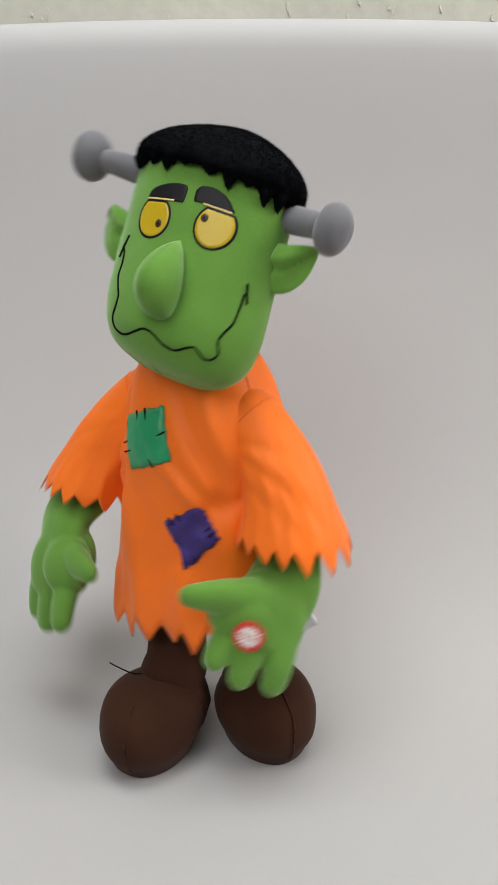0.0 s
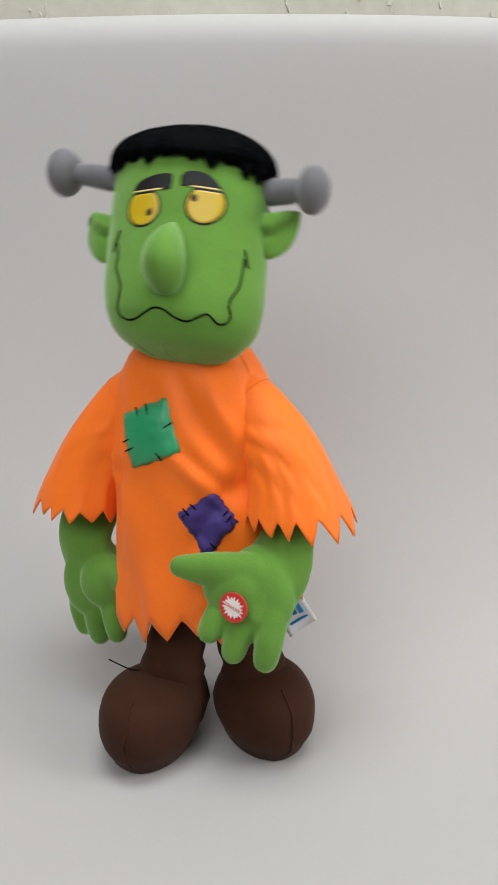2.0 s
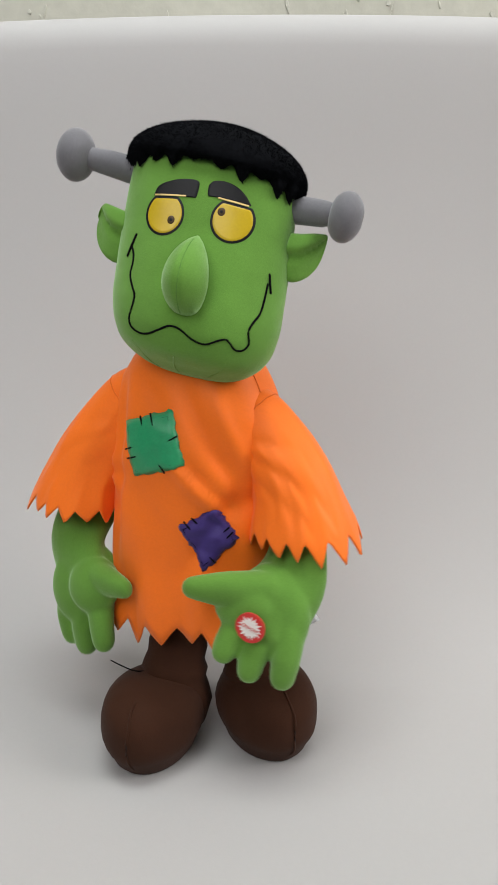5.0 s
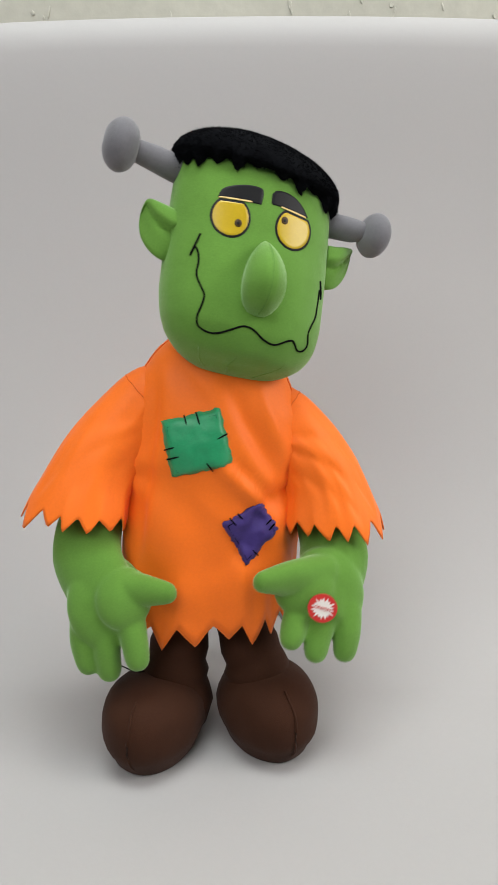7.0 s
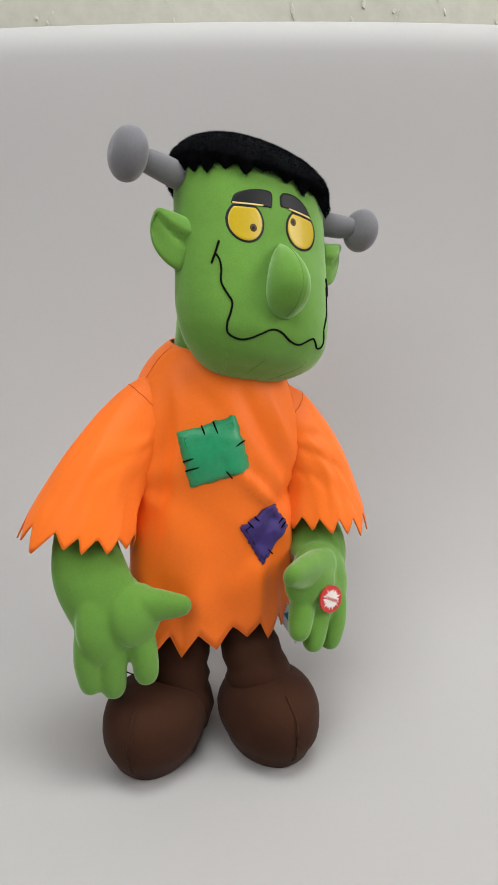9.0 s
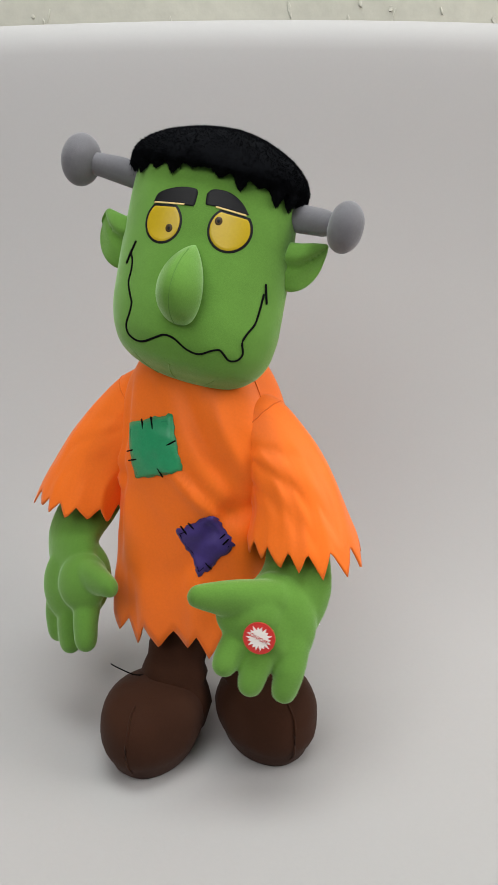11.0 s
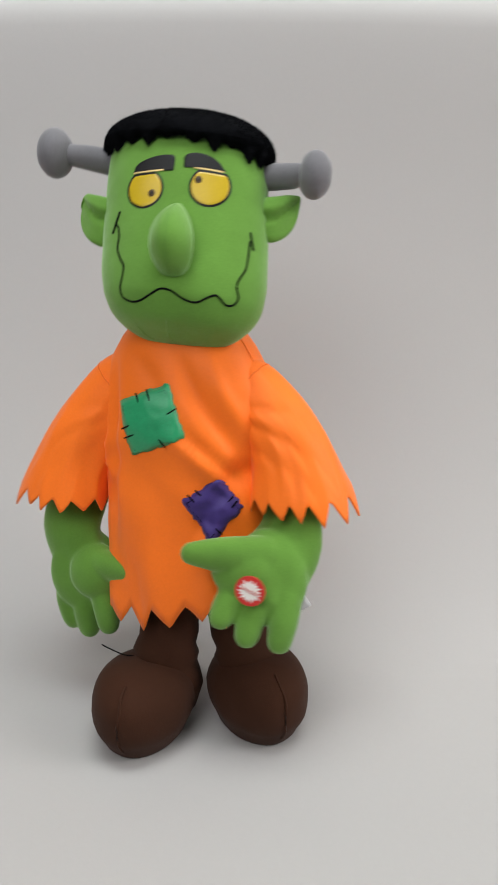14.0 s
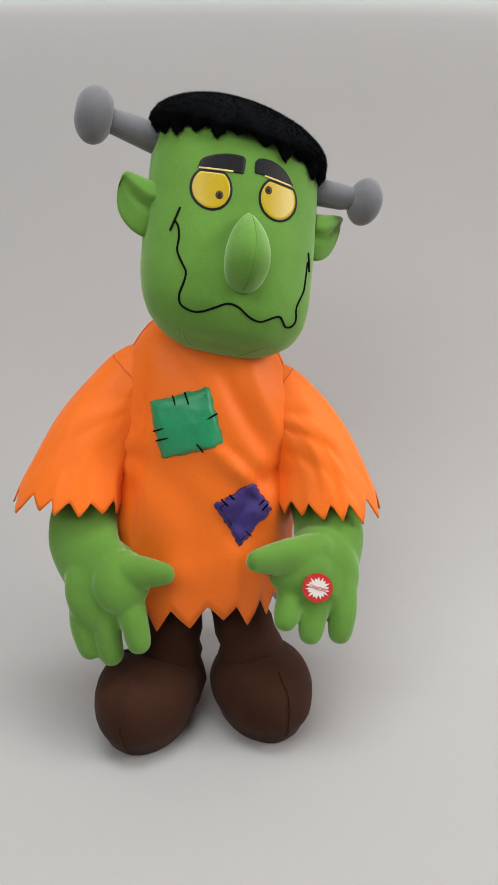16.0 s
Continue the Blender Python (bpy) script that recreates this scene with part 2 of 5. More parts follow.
HEAD_FORM = ((-0.0795, 0.004), (-0.078, 0.018), (-0.0745, 0.031), (-0.068, 0.0422), (-0.060, 0.0496), (-0.048, 0.0545), (-0.032, 0.0566), (-0.01, 0.0566),
             (0.02, 0.0558), (0.04, 0.0546), (0.048, 0.0532), (0.0545, 0.0498), (0.059, 0.0385), (0.061, 0.018), (0.0615, 0.004))
HEAD_POWER = 2.15
HEAD_MIDDLE = -0.018


def lean(z):
    """The head's sack sits a little askew: it leans sideways and back towards the crown."""
    return -0.10 * (z + 0.02) - 0.06 * max(0.0, -0.055 - z), 0.0020 * rise(z) + 0.05 * max(0.0, z - 0.01)


def rise(z):
    """How far up from the chin to the cheeks."""
    return max(0.0, min(1.0, (z + 0.05) / 0.06))


def front_depth(a, z):
    """How far the face stands before the head's widest line."""
    return max(0.45 * a, 0.975 * a - 0.0075 * rise(z) + HEAD_MIDDLE)


def middle_line(z):
    return HEAD_MIDDLE * min(1.0, smooth_at(HEAD_FORM, z)[0] / 0.045)


def head_point(angle, z, out=0.0):
    """A place on the head's skin, raised by out."""
    a = smooth_at(HEAD_FORM, z)[0] + out
    x, y = oval(angle, a, front_depth(a, z) if math.cos(angle) > 0 else a * (0.40 + 0.35 * max(0.0, min(1.0, z / 0.045))), HEAD_POWER)
    return Vector((x + lean(z)[0], y + middle_line(z) + lean(z)[1], z))


def face(x, z, out=0.0004):
    """A place on the front of the face, x to the side and z up from the head's middle."""
    a = smooth_at(HEAD_FORM, z)[0] + out
    b = front_depth(a, z)
    y = -b * max(0.0, 1 - min(1.0, abs(x - lean(z)[0]) / a) ** HEAD_POWER) ** (1 / HEAD_POWER)
    return Vector((x, y + middle_line(z) + lean(z)[1], z))


def face_patch(outline, out, rings=6):
    """A thin printed or sewn shape that lies on the face: concentric rings from an outline of (x, z)."""
    n = len(outline)
    cx, cz = sum(p[0] for p in outline) / n, sum(p[1] for p in outline) / n
    bm = bmesh.new()
    rows = []
    for j in range(rings + 1):
        s = (1.0, 0.975)[j] if j < 2 else 1 - (j - 1) / rings
        rows.append([bm.verts.new(face(cx + (x - cx) * s, cz + (z - cz) * s, out if j else 0.0001)) for x, z in outline])
    for a, b in zip(rows, rows[1:]):
        for i in range(n):
            bm.faces.new((a[i], a[(i + 1) % n], b[(i + 1) % n], b[i]))
    mid = bm.verts.new(face(cx, cz, out))
    for i in range(n):
        bm.faces.new((rows[-1][i], rows[-1][(i + 1) % n], mid))
    return bm


def build_head():
    rings, sides = [], 64
    for j in range(57):
        u = j / 56
        z = -0.081 + 0.1425 * (0.35 * u + 0.65 * (0.5 - 0.5 * math.cos(math.pi * u)))
        ring = []
        for i in range(sides):
            p = head_point(2 * math.pi * i / sides, z)
            lump = 0.0010 * noise.noise(p * 28) * (1.0 if p.y > -0.01 else 0.12)
            ring.append(p * (1 + lump / max(0.02, p.length)))
        rings.append(ring)
    head = part("head", loft(rings), PLUSH, toy, "bright green plush head")
    # chin seams, sewn tucks that run down from the jaw
    for a0 in (-0.75, -0.12, 0.62):
        line = [head_point(a0 + 0.05 * math.sin(5 * k), -0.063 - 0.012 * k, -0.0004) for k in (0, 0.3, 0.6, 0.9, 1.1)]
        part("chin_seam", tube(line, 0.0006, 5), PLUSH, head)
    return head


head = build_head()


def build_hair():
    """A bowl of short black pile with a ragged fringe, and many short tufts."""
    rnd = random.Random(4)
    columns = 168
    cut = [rnd.choice((0.25, 0.5, 0.8, 1.0)) * rnd.uniform(0.8, 1.1) for _ in range(25)]

    def edge(angle):
        u = (angle / (2 * math.pi)) % 1.0 * 25
        k, w = int(u), u % 1.0
        tooth = max(0.0, 1 - 1.4 * abs(2 * w - 0.9 - 0.3 * cut[(k + 3) % 25])) ** 0.75
        front = 0.5 + 0.5 * math.cos(angle)
        base = 0.0530 - 0.007 * math.sin(angle) ** 2 - 0.010 * (1 - front) ** 3
        return base - 0.0100 * cut[k % 25] * tooth

    def shell(angle, u):
        """From the fringe (u = 0) up the side and over the crown (u = 1)."""
        low = edge(angle)
        if u < 0.45:
            w = u / 0.45
            z = low + (0.055 - low) * w
            p = head_point(angle, min(z, 0.050), 0.0012 + 0.0043 * min(1.0, w * 2.5))
            p.z = z
            return p
        w = (u - 0.45) / 0.55 * math.pi / 2
        p = head_point(angle, 0.050, 0.0055)
        lx, ly = lean(0.050)
        return Vector((lx + (p.x - lx) * (0.35 * math.cos(w) + 0.65 * math.cos(w) ** 1.6), ly + (p.y - ly) * (0.5 * math.cos(w) + 0.5 * math.cos(w) ** 1.6), 0.055 + 0.0305 * math.sin(w) ** 1.1))

    rings = []
    for j in range(22):
        u = min(0.985, j / 21)
        ring = []
        for i in range(columns):
            p = shell(2 * math.pi * i / columns, u)
            fuzz = 0.0011 * noise.noise(p * 170) + 0.0008 * noise.noise(p * 420)
            ring.append(p + Vector((p.x, p.y, 0.02)).normalized() * fuzz)
        rings.append(ring)
    bm = loft(rings, cap_first=False)
    for _ in range(22000):
        a, u = rnd.uniform(0, 2 * math.pi), rnd.uniform(0.02, 0.97)
        root = shell(a, u)
        ahead_p, side_p = shell(a, u + 0.02), shell(a + 0.03, u)
        normal = (side_p - root).cross(ahead_p - root).normalized()
        way = normal * 0.8 + (root - ahead_p).normalized() * 0.9 + Vector((rnd.gauss(0, 0.3), rnd.gauss(0, 0.3), rnd.gauss(0, 0.3)))
        tip = root + way.normalized() * rnd.uniform(0.0008, 0.0024)
        cross = way.cross(Vector((0.3, 0.2, 1))).normalized() * 0.00030
        other = way.cross(cross).normalized() * 0.00030
        v = [bm.verts.new(root + cross), bm.verts.new(root - cross * 0.5 + other), bm.verts.new(root - cross * 0.5 - other), bm.verts.new(tip)]
        for f in ((0, 1, 3), (1, 2, 3), (2, 0, 3)):
            bm.faces.new([v[q] for q in f])
    return part("hair", bm, HAIR_PILE, head, "short black pile hair with a ragged fringe")


build_hair()


def build_bolt(s, tip, size):
    """A stuffed grey bolt: a stem and a flattened ball with a puckered middle."""
    tip = Vector(tip)
    y, z = tip.y, tip.z
    neck = tip.x - s * 0.010
    stem = tube([(s * 0.042 - 0.006, y + 0.014, z), (s * 0.055 - 0.006, y + 0.0095, z), ((s * 0.062 + neck) / 2, y + 0.005, z + 0.0003), (neck, y + 0.001, z)], [0.0090, 0.0088, 0.0082, 0.0070], 20)
    bolt = part("bolt", stem, GREY_PLUSH, head, "grey plush bolt")
    part("bolt_head", ball(tip, (size * 0.72, size * 0.97, size), rows=20, sides=32,
                           dent=lambda u: 1 - 0.10 * math.exp(-((1 - s * u.x) / 0.02)) - 0.10 * math.exp(-((1 + s * u.x) / 0.10)) + 0.012 * math.sin(7 * math.atan2(u.z, u.y)) * max(0.0, -s * u.x)), GREY_PLUSH, bolt)


build_bolt(-1, (-0.0978, -0.0232, 0.0426), 0.0164)
build_bolt(1, (0.0808, -0.0234, 0.0402), 0.0154)


def build_ear(s, tip, base_y, form):
    """A stuffed pouch of an ear: a puffed flap above, a cup below, and the crease between them that runs out to the tip."""
    tip = Vector(tip)
    root = Vector((s * 0.050, base_y, tip.z))
    rings = []
    for j in range(25):
        u = 1 - (1 - j / 24) ** 1.4
        top, low, crease = smooth_at(form, u)
        at = root.lerp(tip, u)
        thick = 0.0066 * (1 - 0.60 * u ** 2) * min(1.0, (top - low) / 0.008)
        ring = []
        for i in range(48):
            a = 2 * math.pi * i / 48
            q = (top + low) / 2 + (top - low) / 2 * math.sin(a)
            depth = thick * math.copysign(abs(math.cos(a)) ** 0.8, math.cos(a))
            if depth < 0:
                span = (q - crease) / max(0.002, top - crease) if q > crease else (crease - q) / max(0.002, crease - low)
                depth *= (1.30 if q > crease else 0.85) * (0.25 + 0.75 * min(1.0, 3.2 * span) ** 0.6)
                if q < crease:
                    depth += 0.0022 * math.sin(math.pi * min(1.0, span)) * u
            ring.append(at + Vector((0, depth - 0.003 * math.sin(math.pi * u), q)))
        rings.append(ring)
    ear = part("ear", loft(rings), PLUSH, head, "green plush ear with a folded tip")
    line = []
    for k in range(15):
        u = 0.12 + 0.80 * k / 14
        top, low, crease = smooth_at(form, u)
        line.append(root.lerp(tip, u) + Vector((0, -0.0022 * (1 - 0.6 * u) - 0.003 * math.sin(math.pi * u), crease)))
    part("ear_fold", tube(line, 0.00045, 6), SEAM_GREEN, ear, "sewn crease of the ear")


# rows of reach, upper edge, lower edge and crease
build_ear(-1, (-0.0768, -0.0175, 0.0180), -0.020, ((0.0, -0.0025, -0.0355, -0.0175), (0.3, -0.0025, -0.0360, -0.0172), (0.5, -0.0018, -0.0345, -0.0150), (0.7, -0.0008, -0.0310, -0.0110), (0.85, -0.0002, -0.0265, -0.0065),
                                                   (0.93, -0.0012, -0.0225, -0.0045), (0.98, -0.0042, -0.0180, -0.0070), (1.0, -0.0080, -0.0140, -0.0100)))
build_ear(1, (0.0722, -0.0120, 0.0295), -0.018, ((0.0, -0.0045, -0.0330, -0.0195), (0.3, -0.0038, -0.0340, -0.0190), (0.5, -0.0025, -0.0325, -0.0160), (0.7, -0.0012, -0.0290, -0.0115), (0.85, -0.0004, -0.0240, -0.0070),
                                                 (0.93, 0.0, -0.0195, -0.0040), (0.98, -0.0003, -0.0140, -0.0022), (1.0, -0.0012, -0.0080, -0.0024)))


def build_nose():
    """A long drop of a nose, pointed at the top, of two puffed halves sewn together down its middle."""
    rings, seam = [], []
    for j in range(29):
        u = j / 28
        full = max(0.0, min(1.0, 2.30 * u ** 0.74 * (1 - u) ** 0.52))
        r = max(0.0006, 0.0140 * full)
        mid = Vector((-0.0004 + 0.0030 * u, -0.0465 - 0.0105 * full - 0.008 * u * (1 - u), 0.0070 - 0.0490 * u))
        ring = []
        for i in range(40):
            a = 2 * math.pi * i / 40
            turn = (a + math.pi) % (2 * math.pi) - math.pi
            keel = 1 + 0.17 * math.exp(-(turn / 0.62) ** 2) - 0.055 * math.exp(-(turn / 0.10) ** 2)
            x, d = oval(a, r, r * 1.05)
            ring.append(mid + Vector((x, d * keel, 0)))
        rings.append(ring)
        if 1 < j < 28:
            seam.append(mid + Vector((0, -r * 1.05 * 1.105, 0)))
    nose = part("nose", loft(rings), PLUSH, head, "drop-shaped green plush nose")
    part("nose_seam", tube(seam, 0.00032, 5), SEAM_GREEN, nose)


build_nose()


def build_eye(cx, cz, a, b, slant, lid, pupil, brow):
    """A printed eye: thin black rim, yellow ball cut off by a straight lid from lid[0] to lid[1], small pupil, pale lid line, heavy brow."""
    (lx, lz), (rx, rz) = lid

    def outline(grow):
        ring = []
        for i in range(56):
            t = 2 * math.pi * i / 56
            px, pz = (a + grow) * math.cos(t), (b + grow) * math.sin(t)
            x, z = cx + px * math.cos(slant) - pz * math.sin(slant), cz + px * math.sin(slant) + pz * math.cos(slant)
            ring.append((x, min(z, lz + (rz - lz) * (x - lx) / (rx - lx) + grow - 0.0004)))
        return ring

    eye_ob = part("eye", face_patch(outline(0.0005), 0.0003), PRINT_BLACK, head, "printed yellow eye with a thin black rim")
    part("iris", face_patch(outline(-0.0008), 0.0004), PRINT_YELLOW, eye_ob, "glossy yellow print")
    for r, mat, high, name in ((0.0024, PRINT_BROWN, 0.0005, "pupil"), (0.0010, PRINT_BLACK, 0.0006, "pupil_middle")):
        part(name, face_patch([(pupil[0] + r * math.cos(2 * math.pi * i / 18), pupil[1] + 1.08 * r * math.sin(2 * math.pi * i / 18)) for i in range(18)], high, 2), mat, eye_ob)
    strip = []
    for k in range(13):
        u = 0.02 + 0.92 * k / 12
        strip.append((lx + (rx - lx) * u, lz + (rz - lz) * u + 0.0013))
    strip += [(x, z - 0.0010) for x, z in reversed(strip)]
    part("lid_line", face_patch(strip, 0.0006, 2), LID_LINE, eye_ob, "thin cream lid line")
    line = spline([(x, 0, z) for x, z in brow + brow[:1]], 6)
    part("eyebrow", face_patch([(p.x, p.z) for p in line[:-1]], 0.0004, 5), PRINT_BLACK, head, "heavy black printed eyebrow")


build_eye(-0.0250, 0.0158, 0.0122, 0.0128, radians(12), ((-0.0350, 0.0252), (-0.0125, 0.0280)), (-0.0198, 0.0130),
          [(-0.0352, 0.0258), (-0.0332, 0.0318), (-0.0265, 0.0358), (-0.0185, 0.0384), (-0.0112, 0.0392), (-0.0080, 0.0380), (-0.0074, 0.0335), (-0.0078, 0.0290), (-0.0100, 0.0285), (-0.0220, 0.0272)])
build_eye(0.0172, 0.0205, 0.0128, 0.0132, radians(-25), ((0.0050, 0.0308), (0.0255, 0.0304)), (0.0095, 0.0240),
          [(-0.0020, 0.0380), (0.0008, 0.0410), (0.0080, 0.0420), (0.0150, 0.0405), (0.0205, 0.0372), (0.0238, 0.0338), (0.0250, 0.0316), (0.0150, 0.0318), (0.0030, 0.0316), (-0.0006, 0.0314), (-0.0016, 0.0340)])

MOUTH = ((-0.0420, -0.0074), (-0.0398, -0.0105), (-0.0383, -0.0165), (-0.0380, -0.0245), (-0.0340, -0.0315), (-0.0311, -0.0360), (-0.0312, -0.0425), (-0.0322, -0.0495), (-0.0300, -0.0550), (-0.0235, -0.0575),
         (-0.0172, -0.0566), (-0.0103, -0.0527), (-0.0037, -0.0490), (0.0032, -0.0496), (0.0113, -0.0537), (0.0195, -0.0548), (0.0272, -0.0505), (0.0312, -0.0490), (0.0340, -0.0508), (0.0375, -0.0538),
         (0.0420, -0.0526), (0.0443, -0.0480), (0.0425, -0.0415), (0.0436, -0.0360), (0.0462, -0.0290), (0.0464, -0.0200), (0.0460, -0.0105))
MOUTH_ENDS = (((-0.0408, 0.0005), (-0.0438, -0.0132)), ((0.0456, -0.0045), (0.0488, -0.0150)))


def build_mouth():
    """A long wavy stitched line, with a short cross stitch at each end."""
    line = spline([face(x, z, 0.0002) for x, z in MOUTH], 4)
    line = [face(p.x, p.z, 0.0001) for p in line]
    mouth = part("mouth", tube(line, 0.00068, 6), THREAD, head, "wavy black stitched mouth")
    for a, b in MOUTH_ENDS:
        part("mouth_stitch", tube([face(*a, 0.0003), face((a[0] + b[0]) / 2, (a[1] + b[1]) / 2, 0.0005), face(*b, 0.0003)], 0.0007, 6), THREAD, mouth)


build_mouth()


GREEN_CORNERS = ((-0.0235, 0.2490), (0.0165, 0.2625), (0.0257, 0.2255), (-0.0148, 0.2140))
BLUE_CORNERS = ((0.0195, 0.1825), (0.0465, 0.1965), (0.0600, 0.1745), (0.0370, 0.1510))

# The shirt: rows of height, middle x, middle y, half width, half depth.
SHIRT_FORM = ((0.080, 0.014, 0.000, 0.062, 0.054), (0.12, 0.015, 0.000, 0.062, 0.053), (0.16, 0.015, 0.000, 0.062, 0.051), (0.205, 0.014, 0.000, 0.061, 0.049),
              (0.235, 0.014, 0.000, 0.061, 0.047), (0.256, 0.015, 0.001, 0.061, 0.044), (0.270, 0.016, 0.002, 0.057, 0.041), (0.282, 0.017, 0.003, 0.051, 0.038), (0.292, 0.018, 0.003, 0.044, 0.034), (0.299, 0.019, 0.003, 0.037, 0.031))


def angle_to(a, b):
    return (a - b + math.pi) % (2 * math.pi) - math.pi


# soft folds in the shirt's front: from x, z to x, z, half width, height
FOLDS = ((0.062, 0.206, 0.026, 0.272, 0.0065, -0.0030), (0.066, 0.216, 0.046, 0.272, 0.0050, 0.0020), (0.016, 0.226, 0.054, 0.186, 0.0045, 0.0024), (0.026, 0.226, 0.060, 0.194, 0.0040, -0.0018),
         (0.060, 0.203, 0.022, 0.150, 0.0070, -0.0022), (-0.030, 0.262, -0.037, 0.150, 0.0055, -0.0032), (-0.016, 0.200, 0.002, 0.112, 0.0120, 0.0016), (0.034, 0.155, 0.030, 0.100, 0.0090, 0.0020), (-0.020, 0.286, 0.006, 0.262, 0.0060, -0.0016))


def shirt_point(angle, z, out=0.0):
    mx, my, a, b = smooth_at(SHIRT_FORM, z)
    x, y = oval(angle, a + out, b + out, 2.35)
    tilt = -0.16 * x if z > 0.24 else 0.0
    wave = 0.0020 * math.sin(9 * angle + 40 * z) * max(0.0, min(1.0, (0.22 - z) / 0.12))
    pull = 0.0010 * math.sin(70 * (z - 0.9 * x) + 1.0) * math.exp(-((z - 0.19) / 0.05) ** 2) * (0.3 + abs(math.sin(angle)))
    for arm_angle, arm_z in ((-1.25, 0.212), (1.25, 0.205)):
        across, above = (angle_to(angle, arm_angle)) * 0.055, z - arm_z
        reach = math.hypot(across, above)
        pull += (0.0014 if arm_angle < 0 else 0.0020) * math.sin(6.0 * math.atan2(above, across) + 1.3 * arm_angle + 25 * reach) * math.exp(-(reach / 0.060) ** 2) * min(1.0, reach / 0.012)
    crease = 1 - abs(2.4 * noise.noise(Vector(((x - 0.9 * z) * 9, (z + 0.85 * x) * 30, 1.7 + (0 if y < 0 else 5)))))
    pull += 0.0006 * (crease - 0.6) * max(0.0, min(1.0, (0.262 - z) / 0.04)) * max(0.30, min(1.0, (z - 0.11) / 0.05)) * (1 - 0.6 * abs(math.sin(angle)) ** 3)
    pull += 0.011 * math.exp(-(angle_to(angle, -1.05) / 0.45) ** 2) * max(0.0, min(1.0, (0.262 - z) / 0.10))
    if y < 0:
        for x0, z0, x1, z1, wide, high in FOLDS:
            ux, uz = x1 - x0, z1 - z0
            along = ((mx + x - x0) * ux + (z - z0) * uz) / (ux * ux + uz * uz)
            if -0.2 < along < 1.2:
                off = ((mx + x - x0) * uz - (z - z0) * ux) / math.hypot(ux, uz) / wide
                pull += 1.5 * high * math.exp(-off * off) * max(0.0, 1 - (2 * abs(along - 0.5)) ** 3 / 2.75)
    k = 1 + (wave + pull) / max(0.02, math.hypot(x, y))
    return Vector((mx + x * k, my + y * k, z + tilt * max(0.0, min(1.0, (z - 0.24) / 0.03))))


def teeth(count, depth, seed):
    """A ragged edge: the drop of the cloth at each angle."""
    rnd = random.Random(seed)
    cuts = [0.0]
    for _ in range(count):
        cuts.append(cuts[-1] + rnd.uniform(0.7, 1.3))
    cuts = [c / cuts[-1] * 2 * math.pi for c in cuts]
    deep = [rnd.uniform(0.65, 1.15) for _ in range(count)]
    lean = [rnd.uniform(0.35, 0.65) for _ in range(count)]

    def drop(angle):
        angle %= 2 * math.pi
        for k in range(count):
            if angle <= cuts[k + 1]:
                u = (angle - cuts[k]) / (cuts[k + 1] - cuts[k])
                return depth * deep[k] * (u / lean[k] if u < lean[k] else (1 - u) / (1 - lean[k]))
        return 0.0
    return drop


def build_shirt():
    drop = teeth(21, 0.0175, 3)
    columns, rings = 228, []
    for j in range(40):
        u = j / 39
        ring = []
        for i in range(columns):
            a = 2 * math.pi * i / columns
            mx = math.sin(a)
            hem = 0.1055 + 0.006 * mx
            low = hem - drop(a)
            z = low + (0.299 - low) * u ** (0.85 if u < 0.5 else 0.85)
            flare = 0.003 * max(0.0, 1 - u * 6)
            ring.append(shirt_point(a, z, flare))
        rings.append(ring)
    ob = part("shirt", loft(rings, False, False), SHIRT_CLOTH, toy, "bright orange satin shirt with a ragged hem")
    solid = ob.modifiers.new("thickness", "SOLIDIFY")
    solid.thickness, solid.offset = 0.0011, -1
    return ob


shirt = build_shirt()
# the stuffed body under the shirt
body_rings = [[shirt_point(2 * math.pi * i / 40, z, -0.013) for i in range(40)] for z in (0.135, 0.145, 0.16, 0.20, 0.24, 0.27, 0.29, 0.303)]
part("body", loft(body_rings), BROWN_CLOTH, shirt, "dark stuffed body under the shirt")


# the stuffed neck, mostly hidden in the head
part("neck", tube([(0.017, 0.004, 0.280), (0.016, 0.003, 0.305), (0.014, 0.002, 0.330)], [0.030, 0.031, 0.027], 28), PLUSH, shirt, "green plush neck")


def shirt_front(x, z, out=0.0008):
    """A place on the shirt's front at x and z."""
    best = min((abs(shirt_point(radians(a), z, out).x - x), a) for a in range(-88, 89))[1]
    lo, hi = radians(best - 1.5), radians(best + 1.5)
    for _ in range(18):
        mid = (lo + hi) / 2
        if shirt_point(mid, z, out).x < x:
            lo = mid
        else:
            hi = mid
    p = shirt_point(lo, z, out)
    return p


